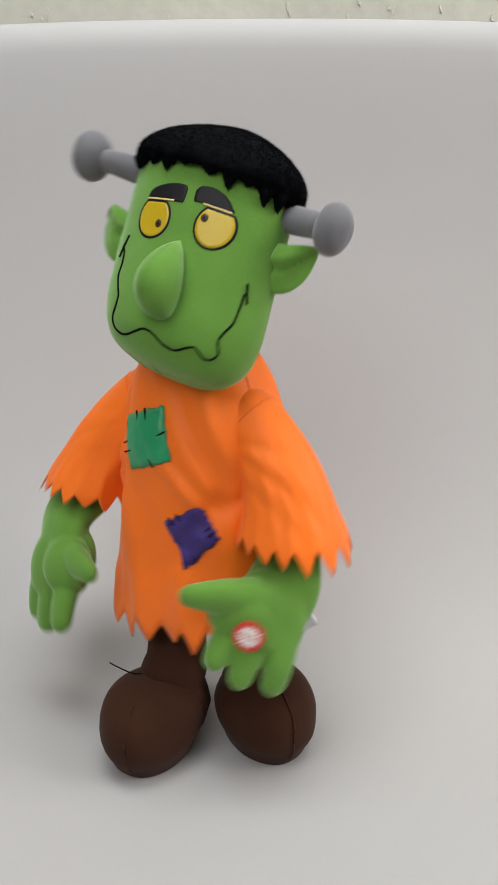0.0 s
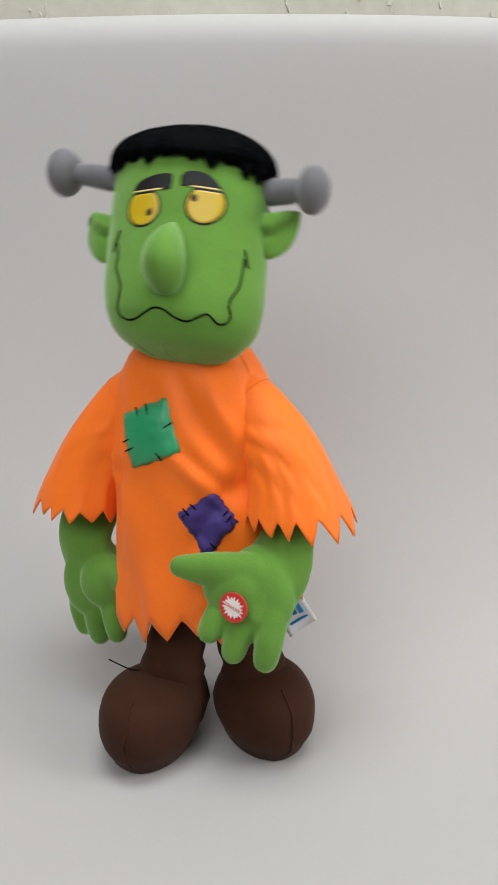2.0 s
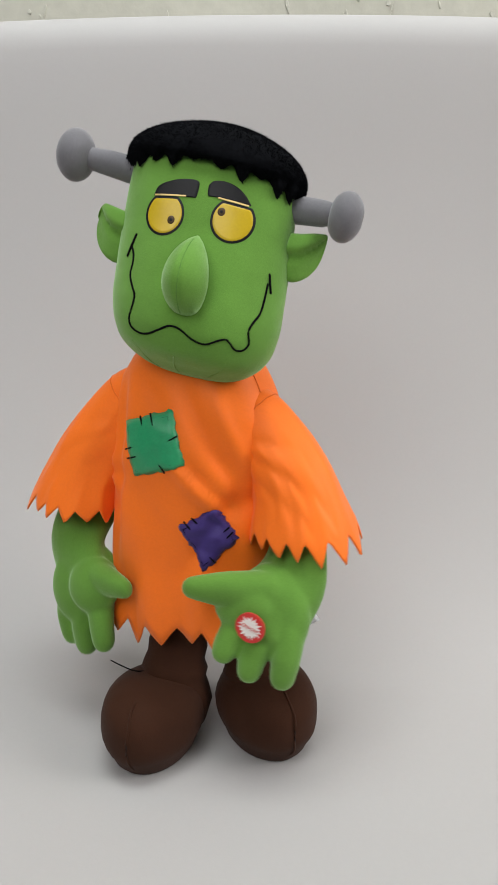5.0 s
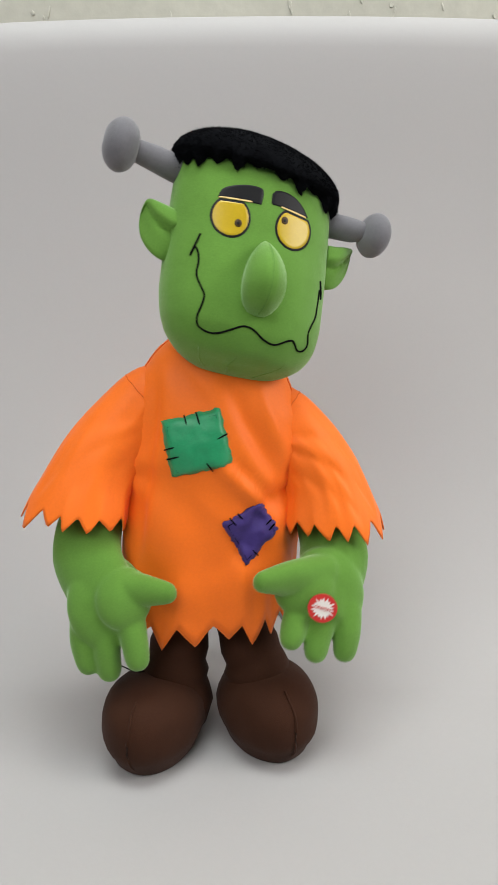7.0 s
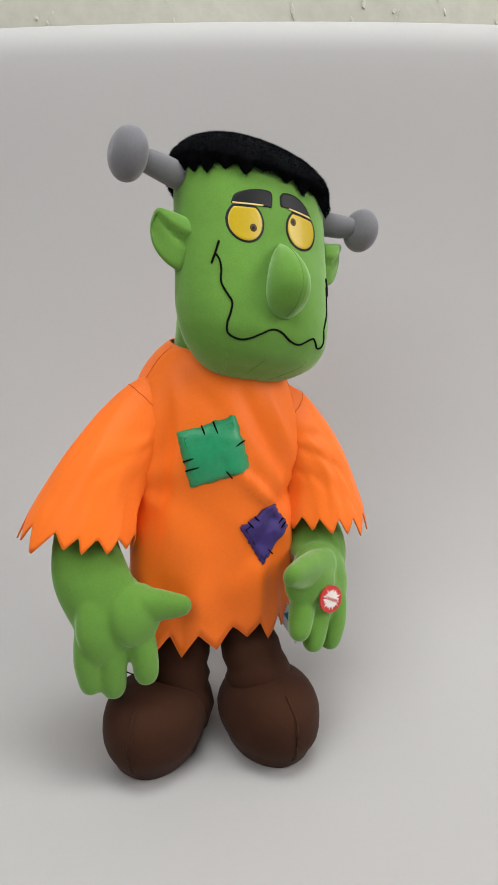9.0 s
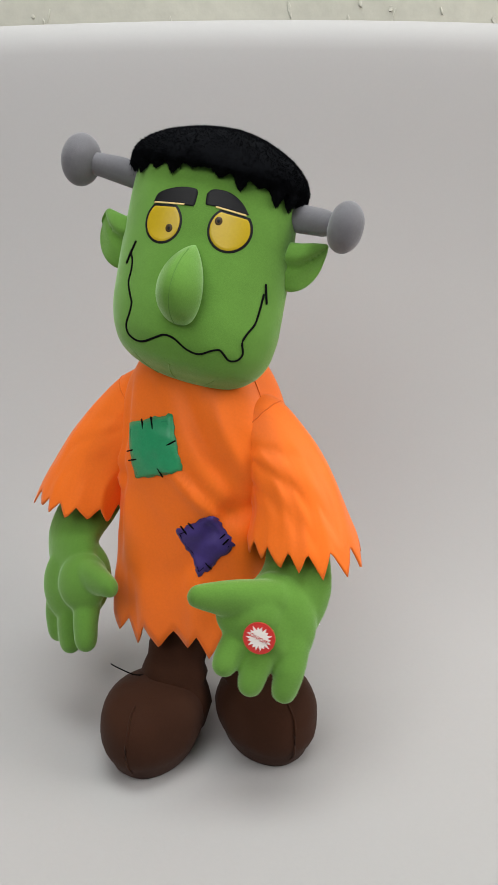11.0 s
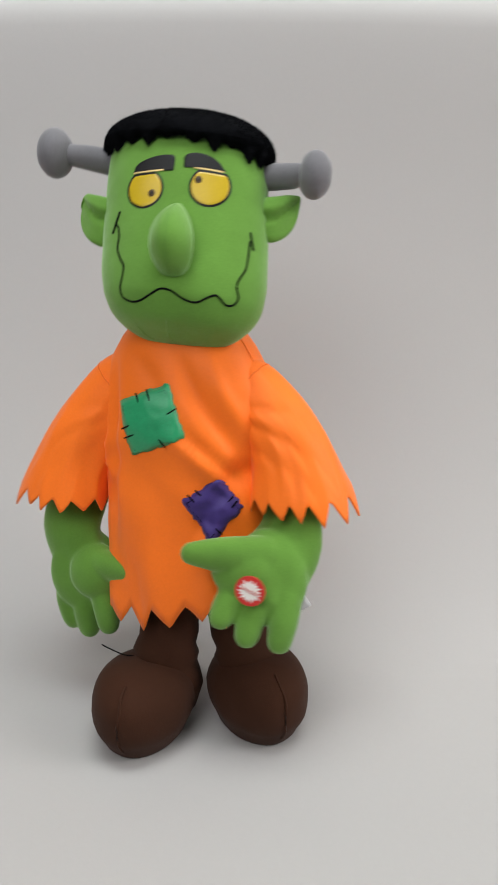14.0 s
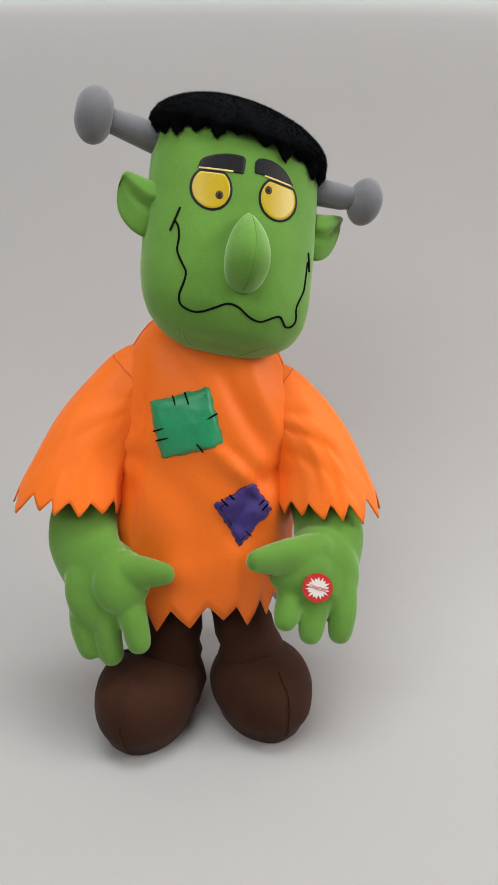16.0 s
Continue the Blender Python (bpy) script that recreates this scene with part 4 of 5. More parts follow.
def motions():
    # seconds; body yaw, pitch, roll and shift in mm; head yaw, pitch, roll; arms: swing, spread and twist, left then right
    dance = (
        (0.0, -36.4, -1.7, -3.3, 0.3, 0.2, 0.9, -1.7, 2.9, 4.2, -3.7, 8.7, 1.0, 7.6, 7.7, 20.6),
        (0.3, 12.9, -3.6, -8.9, 1.2, 1.2, 1.8, 0, 0, 0, 2.5, 1.1, -3.7, 1.7, -0.4, 4.9),
        (0.5, 19.7, 1.6, -1.9, 0.6, -0.2, -0.4, -4.7, -2.1, -2.9, 6.6, -3.9, -11.9, -2.3, -5.8, -5.5),
        (0.6, 17.1, 1.5, -4.1, 0.5, 0.1, 1.4, 0, 0, 0, 5.6, -4.4, -10.4, -2.7, -5.9, -6.1),
        (0.9, 15.8, -2.0, -3.4, -0.7, 0.3, 1.4, 0, 0, 0, 2.7, -5.7, -5.9, -4.0, -6.3, -7.8),
        (1.0, 18.7, -0.4, 0, -0.4, 0, -0.1, -1.2, -0.9, -2.5, 1.7, -6.2, -4.4, -4.5, -6.4, -8.3),
        (1.1, 15.8, 2.5, -3.0, 1.2, -0.3, 3.5, 0, 0, 0, 2.5, -4.8, -3.7, -4.5, -6.9, -8.7),
        (1.2, 22.9, 0.8, -7.0, 1.6, 0.1, 3.3, 0, 0, 0, 3.3, -3.4, -2.9, -4.6, -7.4, -9.0),
        (1.3, 27.2, -1.5, -11.6, 0.1, 0.6, 3.7, 0, 0, 0, 4.1, -1.9, -2.2, -4.6, -8.0, -9.3),
        (1.4, 22.8, -1.2, -11.4, 0.4, 1.2, 5.1, 0, 0, 0, 4.9, -0.5, -1.4, -4.7, -8.5, -9.7),
        (1.5, -2.9, -0.7, -2.5, -0.2, 0, 0.3, 2.7, -2.1, -0.7, 5.7, 0.9, -0.6, -4.7, -9.0, -10.0),
        (1.6, -12.8, -0.8, 3.2, -0.9, -0.1, 2.8, 0, 0, 0, 7.4, 2.1, -0.2, -2.8, -6.2, -10.0),
        (1.7, -23.8, 0.9, -1.2, -0.4, -0.3, 2.5, 0, 0, 0, 9.0, 3.3, 0.2, -0.9, -3.4, -10.0),
        (1.8, -10.5, -5.6, -12.3, 5.9, 1.1, 3.9, 0, 0, 0, 10.7, 4.4, 0.6, 1.1, -0.5, -10.0),
        (1.9, -20.9, -5.0, -16.4, 7.1, 0.7, 4.4, 0, 0, 0, 12.3, 5.6, 1.0, 3.0, 2.3, -9.9),
        (2.0, -23.2, -4.0, -8.0, 0.1, 0.5, 0.6, -1.4, 0.8, -3.1, 14.0, 6.8, 0.4, 4.9, 5.1, -9.9),
        (2.1, -23.9, -4.1, -6.3, 2.1, 0.2, 2.5, 0, 0, 0, 13.9, 6.6, 0.5, 4.6, 5.0, -9.7),
        (2.2, -19.3, -2.8, -5.5, 2.6, -0.1, 1.6, 0, 0, 0, 13.8, 6.3, 0.9, 4.2, 4.8, -9.6),
        (2.3, -24.5, -3.2, -8.5, 2.6, -0.1, 4.2, 0, 0, 0, 13.8, 6.1, 0.9, 3.8, 4.7, -9.4),
        (2.4, -23.0, -3.3, -9.0, 2.3, 0.1, 2.8, 0, 0, 0, 13.7, 5.8, 0.8, 3.4, 4.5, -9.3),
        (2.5, -19.5, -1.8, -5.5, 0.2, 0.2, 0, -2.8, -1.0, -2.8, 13.6, 5.6, 0.6, 3.0, 4.4, -9.1),
        (2.6, -21.6, -2.7, -6.2, 1.2, 0.1, 2.5, 0, 0, 0, 10.1, 5.1, 0.2, 3.1, 4.9, -6.6),
        (2.7, -35.0, 1.0, -1.5, -0.6, -0.3, 1.6, 0, 0, 0, 6.6, 4.6, -0.3, 3.2, 5.4, -4.0),
        (2.8, -35.9, 1.3, 0.1, -0.3, -0.1, 0.5, 0, 0, 0, 3.0, 4.1, -0.7, 3.2, 6.0, -1.5),
        (2.9, -28.7, 1.5, -0.4, -0.1, 0.1, -0.6, 0, 0, 0, -0.5, 3.6, -1.2, 3.3, 6.5, 1.1),
        (3.0, 3.4, -1.9, -5.5, 0.3, 0, 0, -9.7, -0.5, -4.1, -4.0, 3.1, -1.6, 3.4, 7.0, 3.6),
        (3.1, 31.7, -2.8, -10.4, 2.7, -0.5, 2.5, 0, 0, 0, -3.7, 1.8, -1.5, 4.3, 5.7, 3.4),
        (3.2, 32.6, -3.3, -9.7, 1.0, -0.2, 2.2, 0, 0, 0, -3.5, 0.4, -1.3, 5.2, 4.4, 3.1),
        (3.3, 29.4, -0.4, -6.1, 0.1, 0, -0.3, 0, 0, 0, -3.2, -0.9, -1.1, 6.1, 3.1, 2.9),
        (3.4, 16.1, -2.8, 2.4, -2.0, 0.5, 2.4, 0, 0, 0, -2.9, -2.3, -1.0, 7.0, 1.8, 2.6),
        (3.5, 11.8, -1.5, -0.3, -0.3, 0.1, 0.3, -5.6, 2.1, -0.8, -2.6, -3.6, -0.8, 7.9, 0.5, 2.4),
        (3.6, 14.5, 1.8, -7.1, 2.9, 0.4, 3.0, 0, 0, 0, -0.1, -2.5, -1.5, 7.1, 0.4, 1.0),
        (3.7, 22.1, -1.2, -12.3, 0.5, 1.3, 1.4, 0, 0, 0, 2.4, -1.4, -2.2, 6.3, 0.2, -0.5),
        (3.9, -15.2, -2.0, -3.4, 2.1, -0.1, 2.6, 0, 0, 0, 7.3, 0.8, -3.7, 4.7, 0, -3.3),
        (4.0, -4.6, -0.8, -1.6, 0.1, -0.1, 0, -1.1, -1.6, 0.6, 9.8, 1.9, -4.4, 3.9, -0.2, -4.7),
        (4.1, -3.3, -1.1, -4.4, 0.5, 0.1, 1.0, 0, 0, 0, 9.3, 1.7, -4.2, 3.9, -0.2, -4.8),
        (4.2, -12.8, -1.3, -5.9, 0.3, 0.1, 1.2, 0, 0, 0, 8.7, 1.6, -3.9, 3.8, -0.2, -4.9),
        (4.3, -23.0, -0.8, -10.2, 1.6, -0.2, 1.6, 0, 0, 0, 8.1, 1.5, -3.7, 3.8, -0.2, -5.0),
        (4.4, -25.0, 0.1, -2.1, -5.2, -0.4, -2.1, -1.4, 0.8, -3.1, 7.5, 1.4, -3.5, 3.7, -0.3, -5.0),
        (4.5, -25.5, -0.3, -0.8, -3.1, -0.7, -0.3, 0, 0, 0, 7.0, 1.3, -3.2, 3.7, -0.3, -5.1),
        (4.6, -20.7, 0.9, -0.2, -2.4, -0.9, -1.1, 0, 0, 0, 6.4, 1.2, -3.0, 3.6, -0.3, -5.2),
        (4.7, -25.6, 0.3, -3.5, -2.3, -0.8, 1.5, 0, 0, 0, 5.8, 1.1, -2.7, 3.6, -0.3, -5.3),
        (4.8, -23.9, 0.1, -4.3, -2.5, -0.6, 0.1, 0, 0, 0, 5.2, 1.0, -2.5, 3.5, -0.3, -5.3),
        (4.9, -20.2, 1.4, -1.0, -4.5, -0.4, -2.8, -2.8, -1.0, -2.8, 4.7, 0.9, -2.2, 3.5, -0.4, -5.4),
        (5.0, -22.0, 0.3, -2.0, -3.4, -0.4, -0.2, 0, 0, 0, 4.1, 0.8, -2.0, 3.4, -0.4, -5.5),
        (5.1, -35.2, 2.3, 1.3, -5.0, -0.8, -1.1, 0, 0, 0, 3.5, 0.7, -1.8, 3.4, -0.4, -5.6),
        (5.2, -35.8, 1.9, 2.2, -4.6, -0.6, -2.2, 0, 0, 0, 2.9, 0.6, -1.5, 3.4, -0.4, -5.6),
        (5.3, -28.5, 2.1, 1.9, -4.2, -0.2, -3.3, 0, 0, 0, 2.4, 0.5, -1.3, 3.3, -0.4, -5.7),
        (5.4, 4.0, 0.4, -2.5, -3.8, -0.3, -2.7, -9.7, -0.5, -4.1, 1.8, 0.4, -1.0, 3.3, -0.4, -5.8),
        (5.5, 32.0, -0.5, -7.5, -1.1, -0.8, -0.2, 0, 0, 0, 1.2, 0.3, -0.8, 3.2, -0.5, -5.9),
        (5.6, 33.0, -1.3, -7.2, -2.8, -0.4, -0.5, 0, 0, 0, 0.6, 0.1, -0.6, 3.2, -0.5, -5.9),
        (5.7, 29.9, 1.4, -3.9, -3.5, -0.2, -2.9, 0, 0, 0, 0.1, 0, -0.3, 3.1, -0.5, -6.0),
        (5.8, 17.5, -1.2, 4.3, -5.5, 0.4, -0.2, 0, 0, 0, -0.5, -0.1, -0.1, 3.1, -0.5, -6.1),
        (5.9, 13.5, 0, 1.3, -3.7, 0.1, -2.4, -5.6, 2.1, -0.8, -1.1, -0.2, 0.2, 3.0, -0.5, -6.2),
        (6.0, 16.4, 2.3, -5.3, -0.4, 0.4, 0.4, 0, 0, 0, -1.7, -0.3, 0.4, 3.0, -0.5, -6.2),
        (6.1, 24.3, -0.8, -10.6, -2.6, 1.4, -1.2, 0, 0, 0, -2.2, -0.4, 0.6, 2.9, -0.6, -6.3),
        (6.2, 5.9, 2.3, -8.3, -1.7, 0.8, -0.6, 0, 0, 0, -2.8, -0.5, 0.9, 2.9, -0.6, -6.4),
        (6.3, -12.5, -1.2, -2.9, -0.7, 0.1, 0, 0, 0, 0, -3.4, -0.6, 1.0, 2.8, -0.6, -6.5),
        (6.5, 13.2, -2.3, -1.3, -0.3, 0.3, 0.8, -8.0, 3.6, -3.0, -4.5, -0.8, 1.6, 2.7, -0.6, -6.6),
        (6.6, 29.9, -2.0, -9.8, 4.4, -1.0, 1.8, 0, 0, 0, -3.7, -1.2, 1.1, 2.7, -1.1, -5.9),
        (6.7, 31.6, -3.8, -11.8, 1.7, -0.4, 2.6, 0, 0, 0, -2.8, -1.6, 0.6, 2.7, -1.6, -5.2),
        (6.8, 28.8, -1.8, -9.3, 0.2, 0.1, 0.4, 0, 0, 0, -2.0, -1.9, 0.1, 2.6, -2.1, -4.4),
        (6.9, 5.9, -4.4, -0.1, -1.7, 0.3, 2.6, 0, 0, 0, -1.1, -2.3, -0.4, 2.6, -2.6, -3.7),
        (7.0, 3.1, -1.1, 2.0, -0.1, 0.1, 0.2, -1.6, 0, 0.3, -0.3, -2.6, -0.9, 2.6, -3.0, -3.0),
        (7.1, -7.1, -1.6, -5.8, 2.7, 0.3, 0.2, 0, 0, 0, 0.2, -1.3, 0.4, 1.4, -1.0, -0.1),
        (7.2, -9.7, -4.2, -12.0, 5.5, 0.8, 1.8, 0, 0, 0, 0.7, 0.1, 1.7, 0.1, 1.1, 2.8),
        (7.3, -11.3, -2.6, -13.7, 6.5, 0.5, 1.8, 0, 0, 0, 1.2, 1.5, 2.5, -1.1, 3.2, 5.7),
        (7.4, -24.3, -3.0, -7.6, 1.1, 0.3, 1.4, 0, 0, 0, 1.7, 2.9, -3.2, -2.3, 5.2, 8.6),
        (7.5, -33.4, -1.5, -1.0, -0.4, 0.1, 0.6, 6.7, -0.1, 3.1, 2.2, 4.3, -1.9, -3.5, 7.3, 11.5),
        (7.6, -39.0, 1.1, 3.5, 1.1, 0.5, -0.6, 0, 0, 0, 1.5, 4.3, -1.6, -2.9, 8.1, 12.5),
        (7.7, -36.5, 2.8, 1.3, -0.1, 0, 0.2, 0, 0, 0, 0.9, 4.3, -1.3, -2.3, 8.9, 13.4),
        (7.8, -40.1, 3.9, 1.2, 0.1, 0, 1.4, 0, 0, 0, 0.2, 4.3, -1.0, -1.7, 9.7, 14.4),
        (8.0, -33.1, 0.4, -0.4, -0.3, 0, 0.1, 1.7, -0.1, 3.0, -1.1, 4.2, -0.3, -0.5, 11.3, 16.3),
        (8.2, -36.6, 2.6, 1.3, 0.5, 0.2, 0.9, 0, 0, 0, -0.5, 4.4, -0.5, 0, 11.2, 15.1),
        (8.3, -19.8, 1.9, -0.6, 0.6, 0.6, 1.1, 0.5, -0.8, -1.2, -0.2, 4.5, 0.8, 0.2, 11.2, 14.5),
        (8.4, -3.1, 1.2, -2.5, 0.7, 0.9, 1.3, 1.0, -1.7, -2.4, 0.1, 4.5, 6.9, 0.4, 11.2, 13.9),
        (8.5, 13.7, 0.5, -4.3, 0.8, 1.2, 1.5, 1.5, -2.5, -3.6, 0.3, 4.6, 6.8, 0.6, 11.1, 13.3),
        (8.6, 17.5, 3.0, -0.8, 0.4, 0.5, 0.3, -1.0, -3.4, -4.9, 0.6, 4.7, 6.7, 0.8, 11.1, 12.7),
        (8.7, 21.3, 4.1, 3.4, -0.1, -0.2, -0.9, -3.4, -4.3, -6.2, 0.9, 4.8, 6.7, 1.0, 11.0, 12.1),
        (8.8, 19.0, 3.3, 1.4, -0.3, 0.1, 0.8, 1.2, -2.1, -3.0, 1.2, 4.8, 6.6, 1.3, 11.0, 11.6),
        (8.9, 18.9, 4.1, 0.9, -0.9, 0.2, 0.7, 1.1, -1.9, -2.8, 1.5, 4.9, 6.5, 1.5, 11.0, 11.0),
        (9.0, 18.8, 2.9, 1.1, -1.4, 0.3, 0.7, 1.1, -1.8, -2.6, 1.8, 5.0, 6.5, 1.7, 10.9, 10.4),
        (9.1, 18.7, 1.7, 1.4, -2.0, 0.4, 0.6, 1.0, -1.7, -2.4, 2.1, 5.0, 6.4, 1.9, 10.9, 9.8),
        (9.2, 21.9, 3.1, 4.9, -1.9, 0.1, -1.1, -0.3, -2.4, -4.7, 2.4, 5.1, 6.3, 2.1, 10.8, 9.2),
        (9.3, 19.3, 3.8, 2.7, -0.5, -0.2, 2.5, 0.8, -1.4, -2.0, 2.6, 5.2, 6.2, 2.4, 10.8, 8.6),
        (9.4, 26.8, 3.4, -1.3, -0.2, 0.1, 2.2, 0.7, -1.2, -1.8, 2.9, 5.3, 6.2, 2.6, 10.8, 8.0),
        (9.5, 29.0, 1.3, -5.7, -1.9, 0.6, 2.5, 0.6, -1.1, -1.6, 3.2, 5.3, 6.1, 2.8, 10.7, 7.4),
        (9.6, 27.2, 1.1, -5.5, -1.8, 1.3, 3.9, 0.6, -1.0, -1.4, 3.5, 5.4, 6.0, 3.0, 10.7, 6.8),
        (9.7, 2.0, 2.4, 2.5, -2.6, 0.1, -1.1, 3.2, -3.0, -2.0, 3.8, 5.5, 6.0, 3.2, 10.6, 6.3),
        (9.8, -7.5, 2.2, 8.3, -3.4, -0.1, 1.4, 0.4, -0.7, -1.0, 4.1, 5.6, 5.9, 3.4, 10.6, 5.7),
        (9.9, -18.1, 1.8, 3.2, -3.0, -0.2, 0.9, 0.3, -0.6, -0.8, 4.4, 5.6, 0.7, 3.7, 10.6, 5.1),
        (10.0, -4.5, -2.8, -7.2, 3.0, 1.2, 2.3, 0.2, -0.4, -0.6, 4.7, 5.7, 5.7, 3.9, 10.5, 4.5),
        (10.1, -14.6, -2.2, -11.2, 4.1, 0.8, 2.7, 0.2, -0.3, -0.4, 4.9, 5.8, 2.8, 4.1, 10.5, 3.9),
        (10.2, -16.5, -1.2, -2.8, -3.1, 0.6, -1.2, -1.3, 0.7, -3.3, 5.2, 5.8, 1.5, 4.3, 10.4, 3.3),
        (10.3, -16.9, -1.5, -1.2, -1.2, 0.3, 0.6, 0, 0, 0, 5.5, 5.9, 1.2, 4.5, 10.4, 2.7),
        (10.4, -23.5, -5.0, -11.1, 3.5, 0.4, 2.7, 0, 0, 0, 5.8, 6.0, -2.0, 4.8, 10.4, 2.1),
        (10.5, -17.8, -1.6, -7.9, 0.3, 0.4, 0.2, -6.3, 2.0, -10.0, 6.1, 6.1, 0.5, 5.0, 10.3, 1.5),
        (10.6, -26.7, -4.3, -11.1, 2.6, 0.5, 2.4, 0, 0, 0, 4.5, 5.2, -2.1, 3.8, 9.1, 3.7),
        (10.7, -38.3, -1.0, -0.1, -0.7, -0.4, 0.4, 0, 0, 0, 2.9, 4.4, -2.1, 2.5, 8.0, 5.8),
        (10.8, -33.9, 0.8, 3.1, 0.9, 0.7, -0.8, 0, 0, 0, 1.3, 3.5, -2.1, 1.3, 6.8, 7.9),
        (11.0, -27.7, 1.1, -1.3, -0.4, 0, 0.2, -0.1, 1.1, 0.2, -1.9, 1.8, -2.0, -1.1, 4.5, 12.2),
        (11.3, -28.9, 1.8, 0.5, -0.1, 0.2, 0.1, 0, 0, 0, -1.9, 1.8, -2.0, -5.3, -0.8, 6.7),
        (11.5, -26.6, 1.1, 0.1, -0.1, -0.1, -0.1, -0.5, 1.2, 1.9, -1.9, 1.8, -2.0, -8.1, -4.4, 3.0),
        (11.8, -29.3, 2.5, 0.4, 0.2, 0.4, -0.9, 0, 0, 0, -1.9, 1.8, -2.0, -8.2, -4.3, 3.0),
        (12.0, -26.6, 1.3, 0, -0.2, -0.1, -0.1, -0.6, 1.6, 1.8, -1.9, 1.8, -2.0, -8.2, -4.3, 3.0),
        (12.3, -28.6, 2.3, 0.3, -0.1, 0.2, -0.7, 0, 0, 0, -4.2, 1.9, -1.7, 0.2, 1.2, 9.5),
        (12.5, -25.5, 0.1, -0.6, 0.1, 0.1, 0.1, -4.5, 2.9, -0.9, -5.8, 2.0, -1.6, 5.8, 5.0, 13.9),
        (12.6, 5.9, -0.7, -7.7, 3.7, 1.0, 1.2, 0, 0, 0, -4.4, -0.5, 2.7, 3.6, 2.6, 9.2),
        (12.7, 30.8, -1.6, -9.4, 2.8, -0.4, 2.0, 0, 0, 0, -3.1, -3.0, -0.5, 1.5, 0.1, 4.5),
        (12.8, 32.5, -4.0, -10.1, 0.8, -0.2, 1.0, 0, 0, 0, -1.7, -5.5, -3.6, -0.6, -2.3, -0.2),
        (12.9, 30.8, -2.2, -7.9, 1.5, -0.3, -0.1, 0, 0, 0, -0.4, -7.9, -6.8, -2.8, -4.7, -4.9),
        (13.0, 15.7, 1.3, 2.2, -0.4, 0, -0.5, -2.7, 1.2, 0.1, 0.9, -10.4, -10.0, -4.9, -7.1, -9.6),
        (13.1, 12.5, -1.8, 0.7, -0.7, 0.1, 0.2, 0, 0, 0, 1.5, -7.5, -6.6, -5.5, -6.3, -7.5),
        (13.2, 5.1, -0.7, -6.8, 3.6, 0.9, 0.3, 0, 0, 0, 2.0, -4.5, -3.2, -6.1, -5.6, -5.4),
        (13.3, 14.9, 0.1, -11.8, 2.3, 1.9, -2.5, 0, 0, 0, 2.5, -1.6, 0.2, -6.6, -4.9, -3.4),
        (13.5, -20.6, -0.5, -0.8, -0.6, 0, 0.3, 3.3, -3.1, 0.4, 3.6, 4.3, 0.4, -7.8, -3.4, 0.8),
        (13.8, -32.3, -4.4, -13.5, 3.8, 0.7, 3.2, 0, 0, 0, 8.7, 4.9, 0.1, -1.1, 1.5, -3.6),
        (14.0, -15.5, -3.5, -6.6, 0, 0.4, 0.8, -3.3, -3.2, -3.6, 12.1, 5.3, -2.0, 3.3, 4.8, -6.6),
        (14.4, -2.9, -0.4, 0.1, -0.9, -0.2, 2.0, 0, 0, 0, 1.9, -0.1, 0.8, -5.7, -4.6, -4.9),
        (14.5, -2.8, 0.5, 0.3, -0.2, 0, -0.1, 2.5, 0.5, 0.2, -0.6, -1.4, 1.5, -7.9, -7.0, -4.5),
        (15.0, -3.1, 0.8, 0.8, -0.2, 0, -0.2, 2.5, 1.0, 0.1, -0.6, -1.4, 1.5, -13.4, -1.8, -1.2),
        (15.5, -2.3, 1.4, 1.1, -0.2, 0, -0.3, 1.9, 0.7, 0.1, -0.6, -1.4, 1.5, -13.6, -1.5, -1.5),
        (16.0, 2.0, -0.1, 0.4, -0.1, 0, 0, -1.0, 1.2, -0.2, -1.6, -4.6, -1.1, -0.2, -1.8, -1.4),
    )
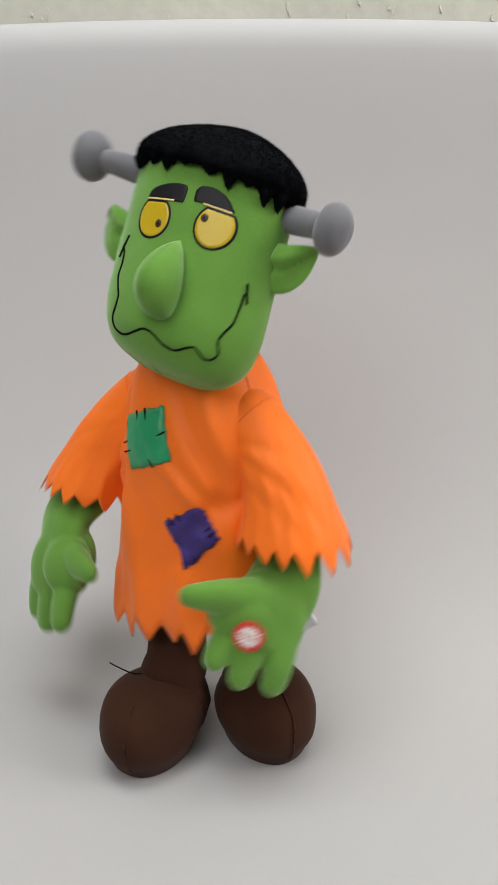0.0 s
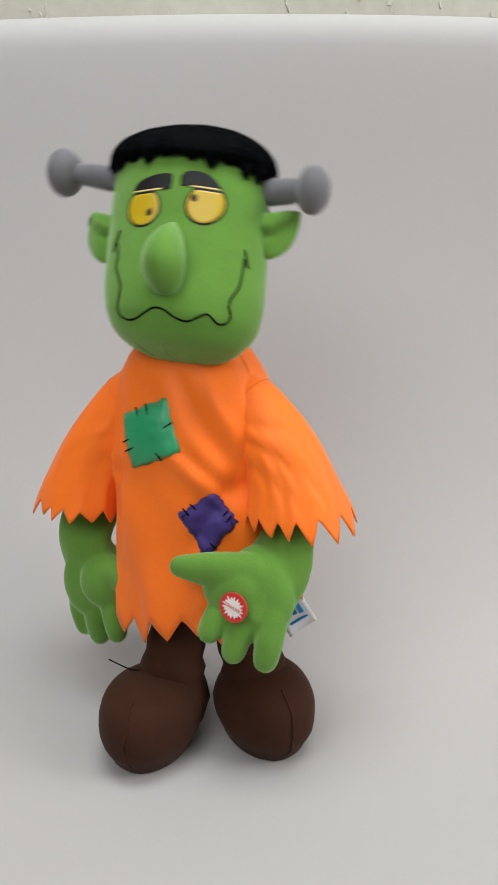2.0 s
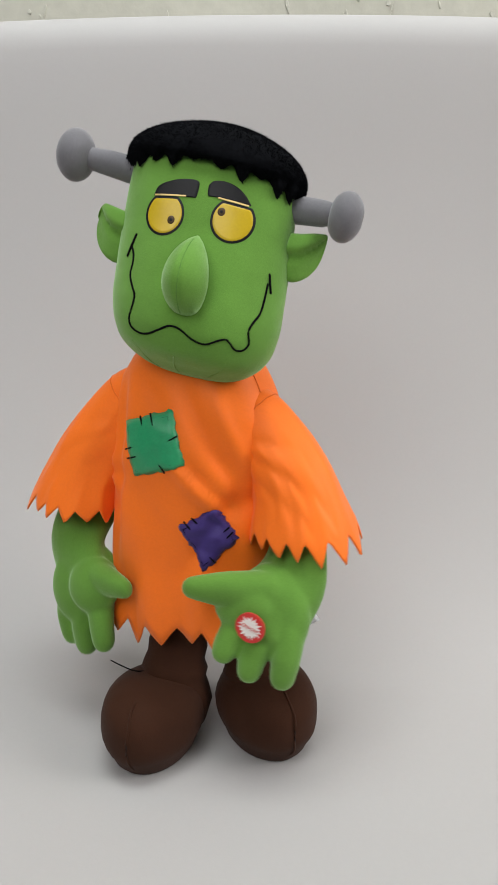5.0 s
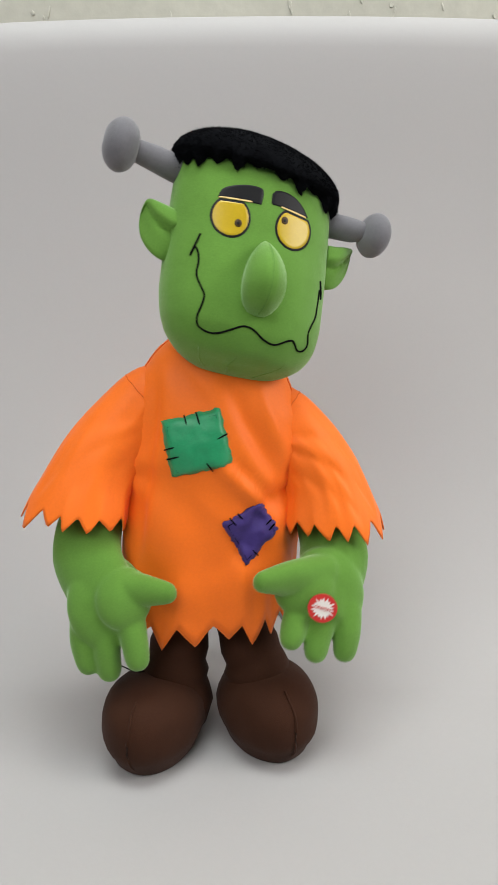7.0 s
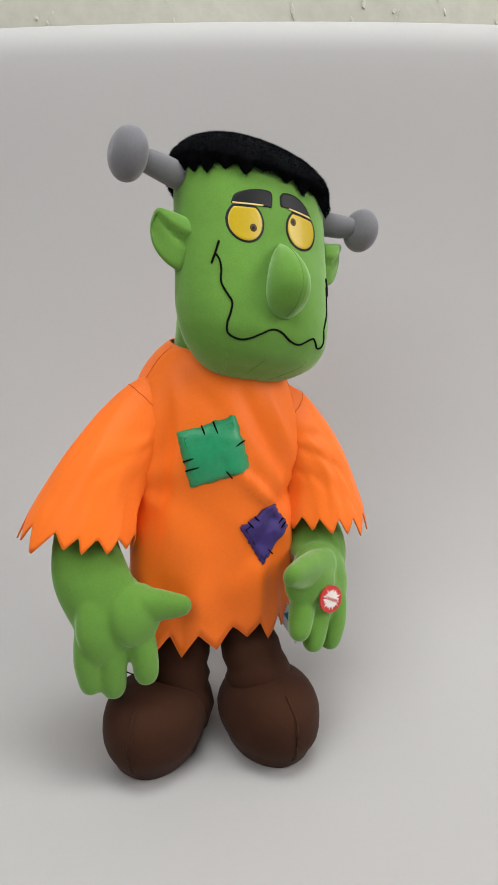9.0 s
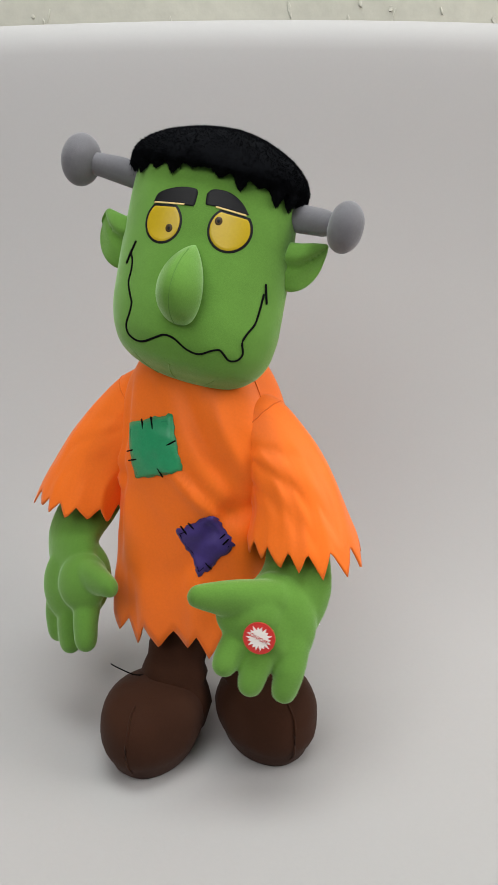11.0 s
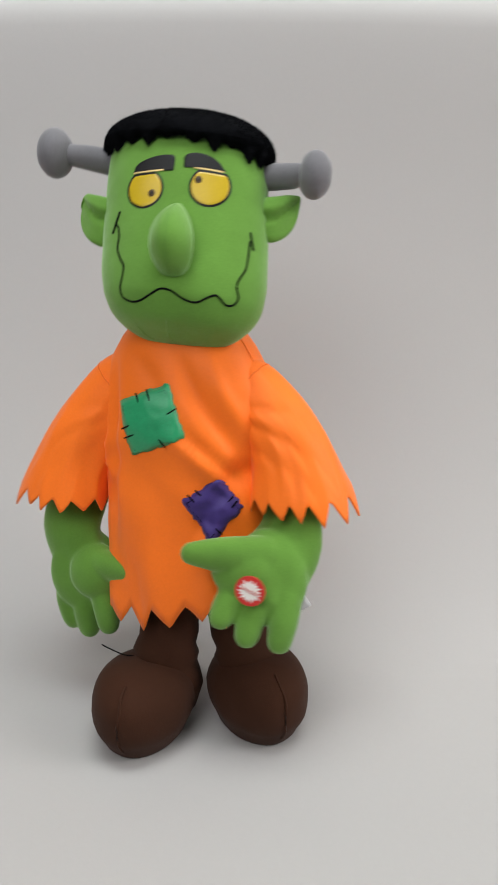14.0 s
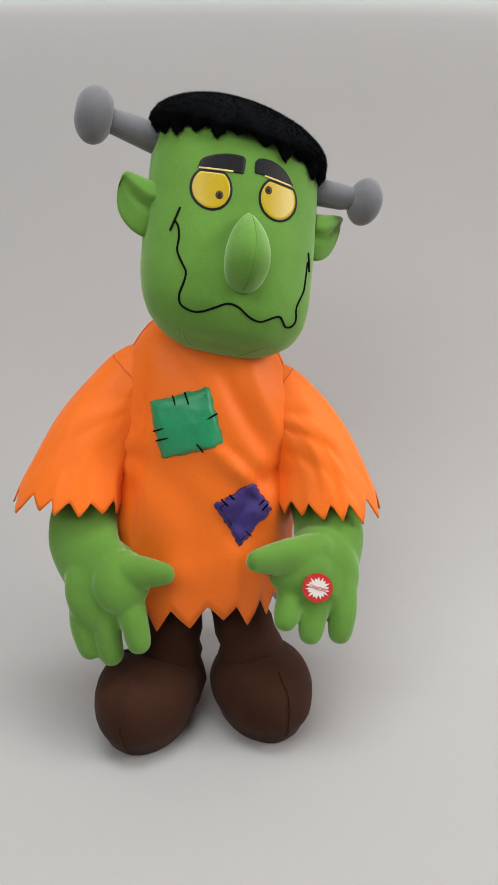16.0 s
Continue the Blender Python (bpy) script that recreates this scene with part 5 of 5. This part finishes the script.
    # the head's wobble on its neck: seconds; a turn about its own axes in degrees; a shift in mm
    wobble = (
        (0, -2.1, -0.7, -0.8, 0.9, -9.0, -1.1),
        (0.5, 0.7, -1.4, 2.1, -1.6, 2.4, 1.2),
        (1.0, 0.8, -1.2, 2.6, -3.4, -2.2, 1.0),
        (1.5, 0.9, -0.1, -1.1, 3.3, 1.4, 0.8),
        (2.0, -0.2, 0.1, -2.8, 3.0, 0.7, -0.2),
        (2.5, 0.9, -0.8, -3.1, 4.4, -0.9, -1.0),
        (3.0, 0.4, 0.1, -4.2, 4.6, -0.5, -1.1),
        (3.5, -1.9, -1.7, 4.1, -2.7, -3.8, -1.2),
        (4.0, 0.9, -1.0, -1.1, 5.0, -1.2, 0.9),
        (6.5, -0.8, -0.6, -0.7, -2.9, -0.6, -0.9),
        (7.0, -0.2, -1.3, 1.9, -1.9, 1.0, -0.4),
        (7.5, 2.5, 0.5, -3.1, 3.8, 2.2, -0.4),
        (8.0, 0.7, -0.5, -0.4, 1.3, 2.3, -2.3),
        (10.5, -2.9, 0.2, -4.6, 0.4, 6.1, -1.0),
        (11.0, -0.1, -0.5, 0.4, -0.1, 2.2, -1.2),
        (11.5, -0.1, -0.5, 0.4, -0.1, 2.2, -1.2),
        (12.0, -0.1, -0.5, 0.4, -0.1, 2.2, -1.2),
        (12.5, -1.2, -0.2, 0.5, -1.3, 4.4, -3.3),
        (13.0, 0, -1.4, 3.4, -3.1, 2.9, -0.3),
        (13.5, 0.3, -1.8, 3.0, -0.2, 10.0, -0.2),
        (14.0, 0.7, -1.6, -1.6, 0.6, 7.5, -1.5),
        (14.5, -0.1, -1.3, 1.6, -1.9, -1.4, 1.1),
        (15.0, -0.1, -1.3, 1.6, -1.9, -1.4, 1.1),
        (16.0, -0.5, -1.2, 1.1, -3.2, -1.2, -0.1),
    )

    def wobbled(t):
        for p, q in zip(wobble, wobble[1:]):
            if t <= q[0]:
                u = (t - p[0]) / (q[0] - p[0])
                return [a + (b - a) * u for a, b in zip(p[1:], q[1:])]
        return wobble[-1][1:]

    bodies, heads, lefts, rights, cuffs_left, cuffs_right = [], [], [], [], [], []
    for t, by, bp, br, dx, dy, dz, hy, hp, hr, ls, lo, lt, rs, ro, rt in dance:
        m = turned(HIP, by, bp, br, dx, dy, dz)
        bodies.append((t, m))
        rx, ry, rz, sx, sy, sz = wobbled(t)
        own = Vector((rx, ry, rz)) * radians(1)
        shift = Matrix.Translation(Vector((sx, sy, sz + (0 if t != 10.5 else -7.0))) * 0.001)
        heads.append((t, shift @ m @ turned(NECK, hy, hp, hr) @ HEAD_FRAME @ Matrix.Rotation(own.length, 4, own if own.length else Vector((0, 0, 1)))))
        lefts.append((t, m @ Matrix.Translation(SHOULDER_LEFT) @ turned((0, 0, 0), lt, ls, lo)))
        cuffs_left.append((t, m @ Matrix.Translation(SHOULDER_LEFT) @ turned((0, 0, 0), 0.5 * lt, 0.5 * ls, 0.5 * lo)))
        cuffs_right.append((t, m @ Matrix.Translation(SHOULDER_RIGHT) @ turned((0, 0, 0), 0.5 * rt, 0.5 * rs, 0.5 * ro)))
        rights.append((t, m @ Matrix.Translation(SHOULDER_RIGHT) @ turned((0, 0, 0), rt, rs, ro)))
    walk(sleeve_left, cuffs_left)
    walk(sleeve_right, cuffs_right)
    walk(shirt, bodies)
    walk(head, heads)
    walk(arm_left, lefts)
    walk(arm_right, rights)


motions()
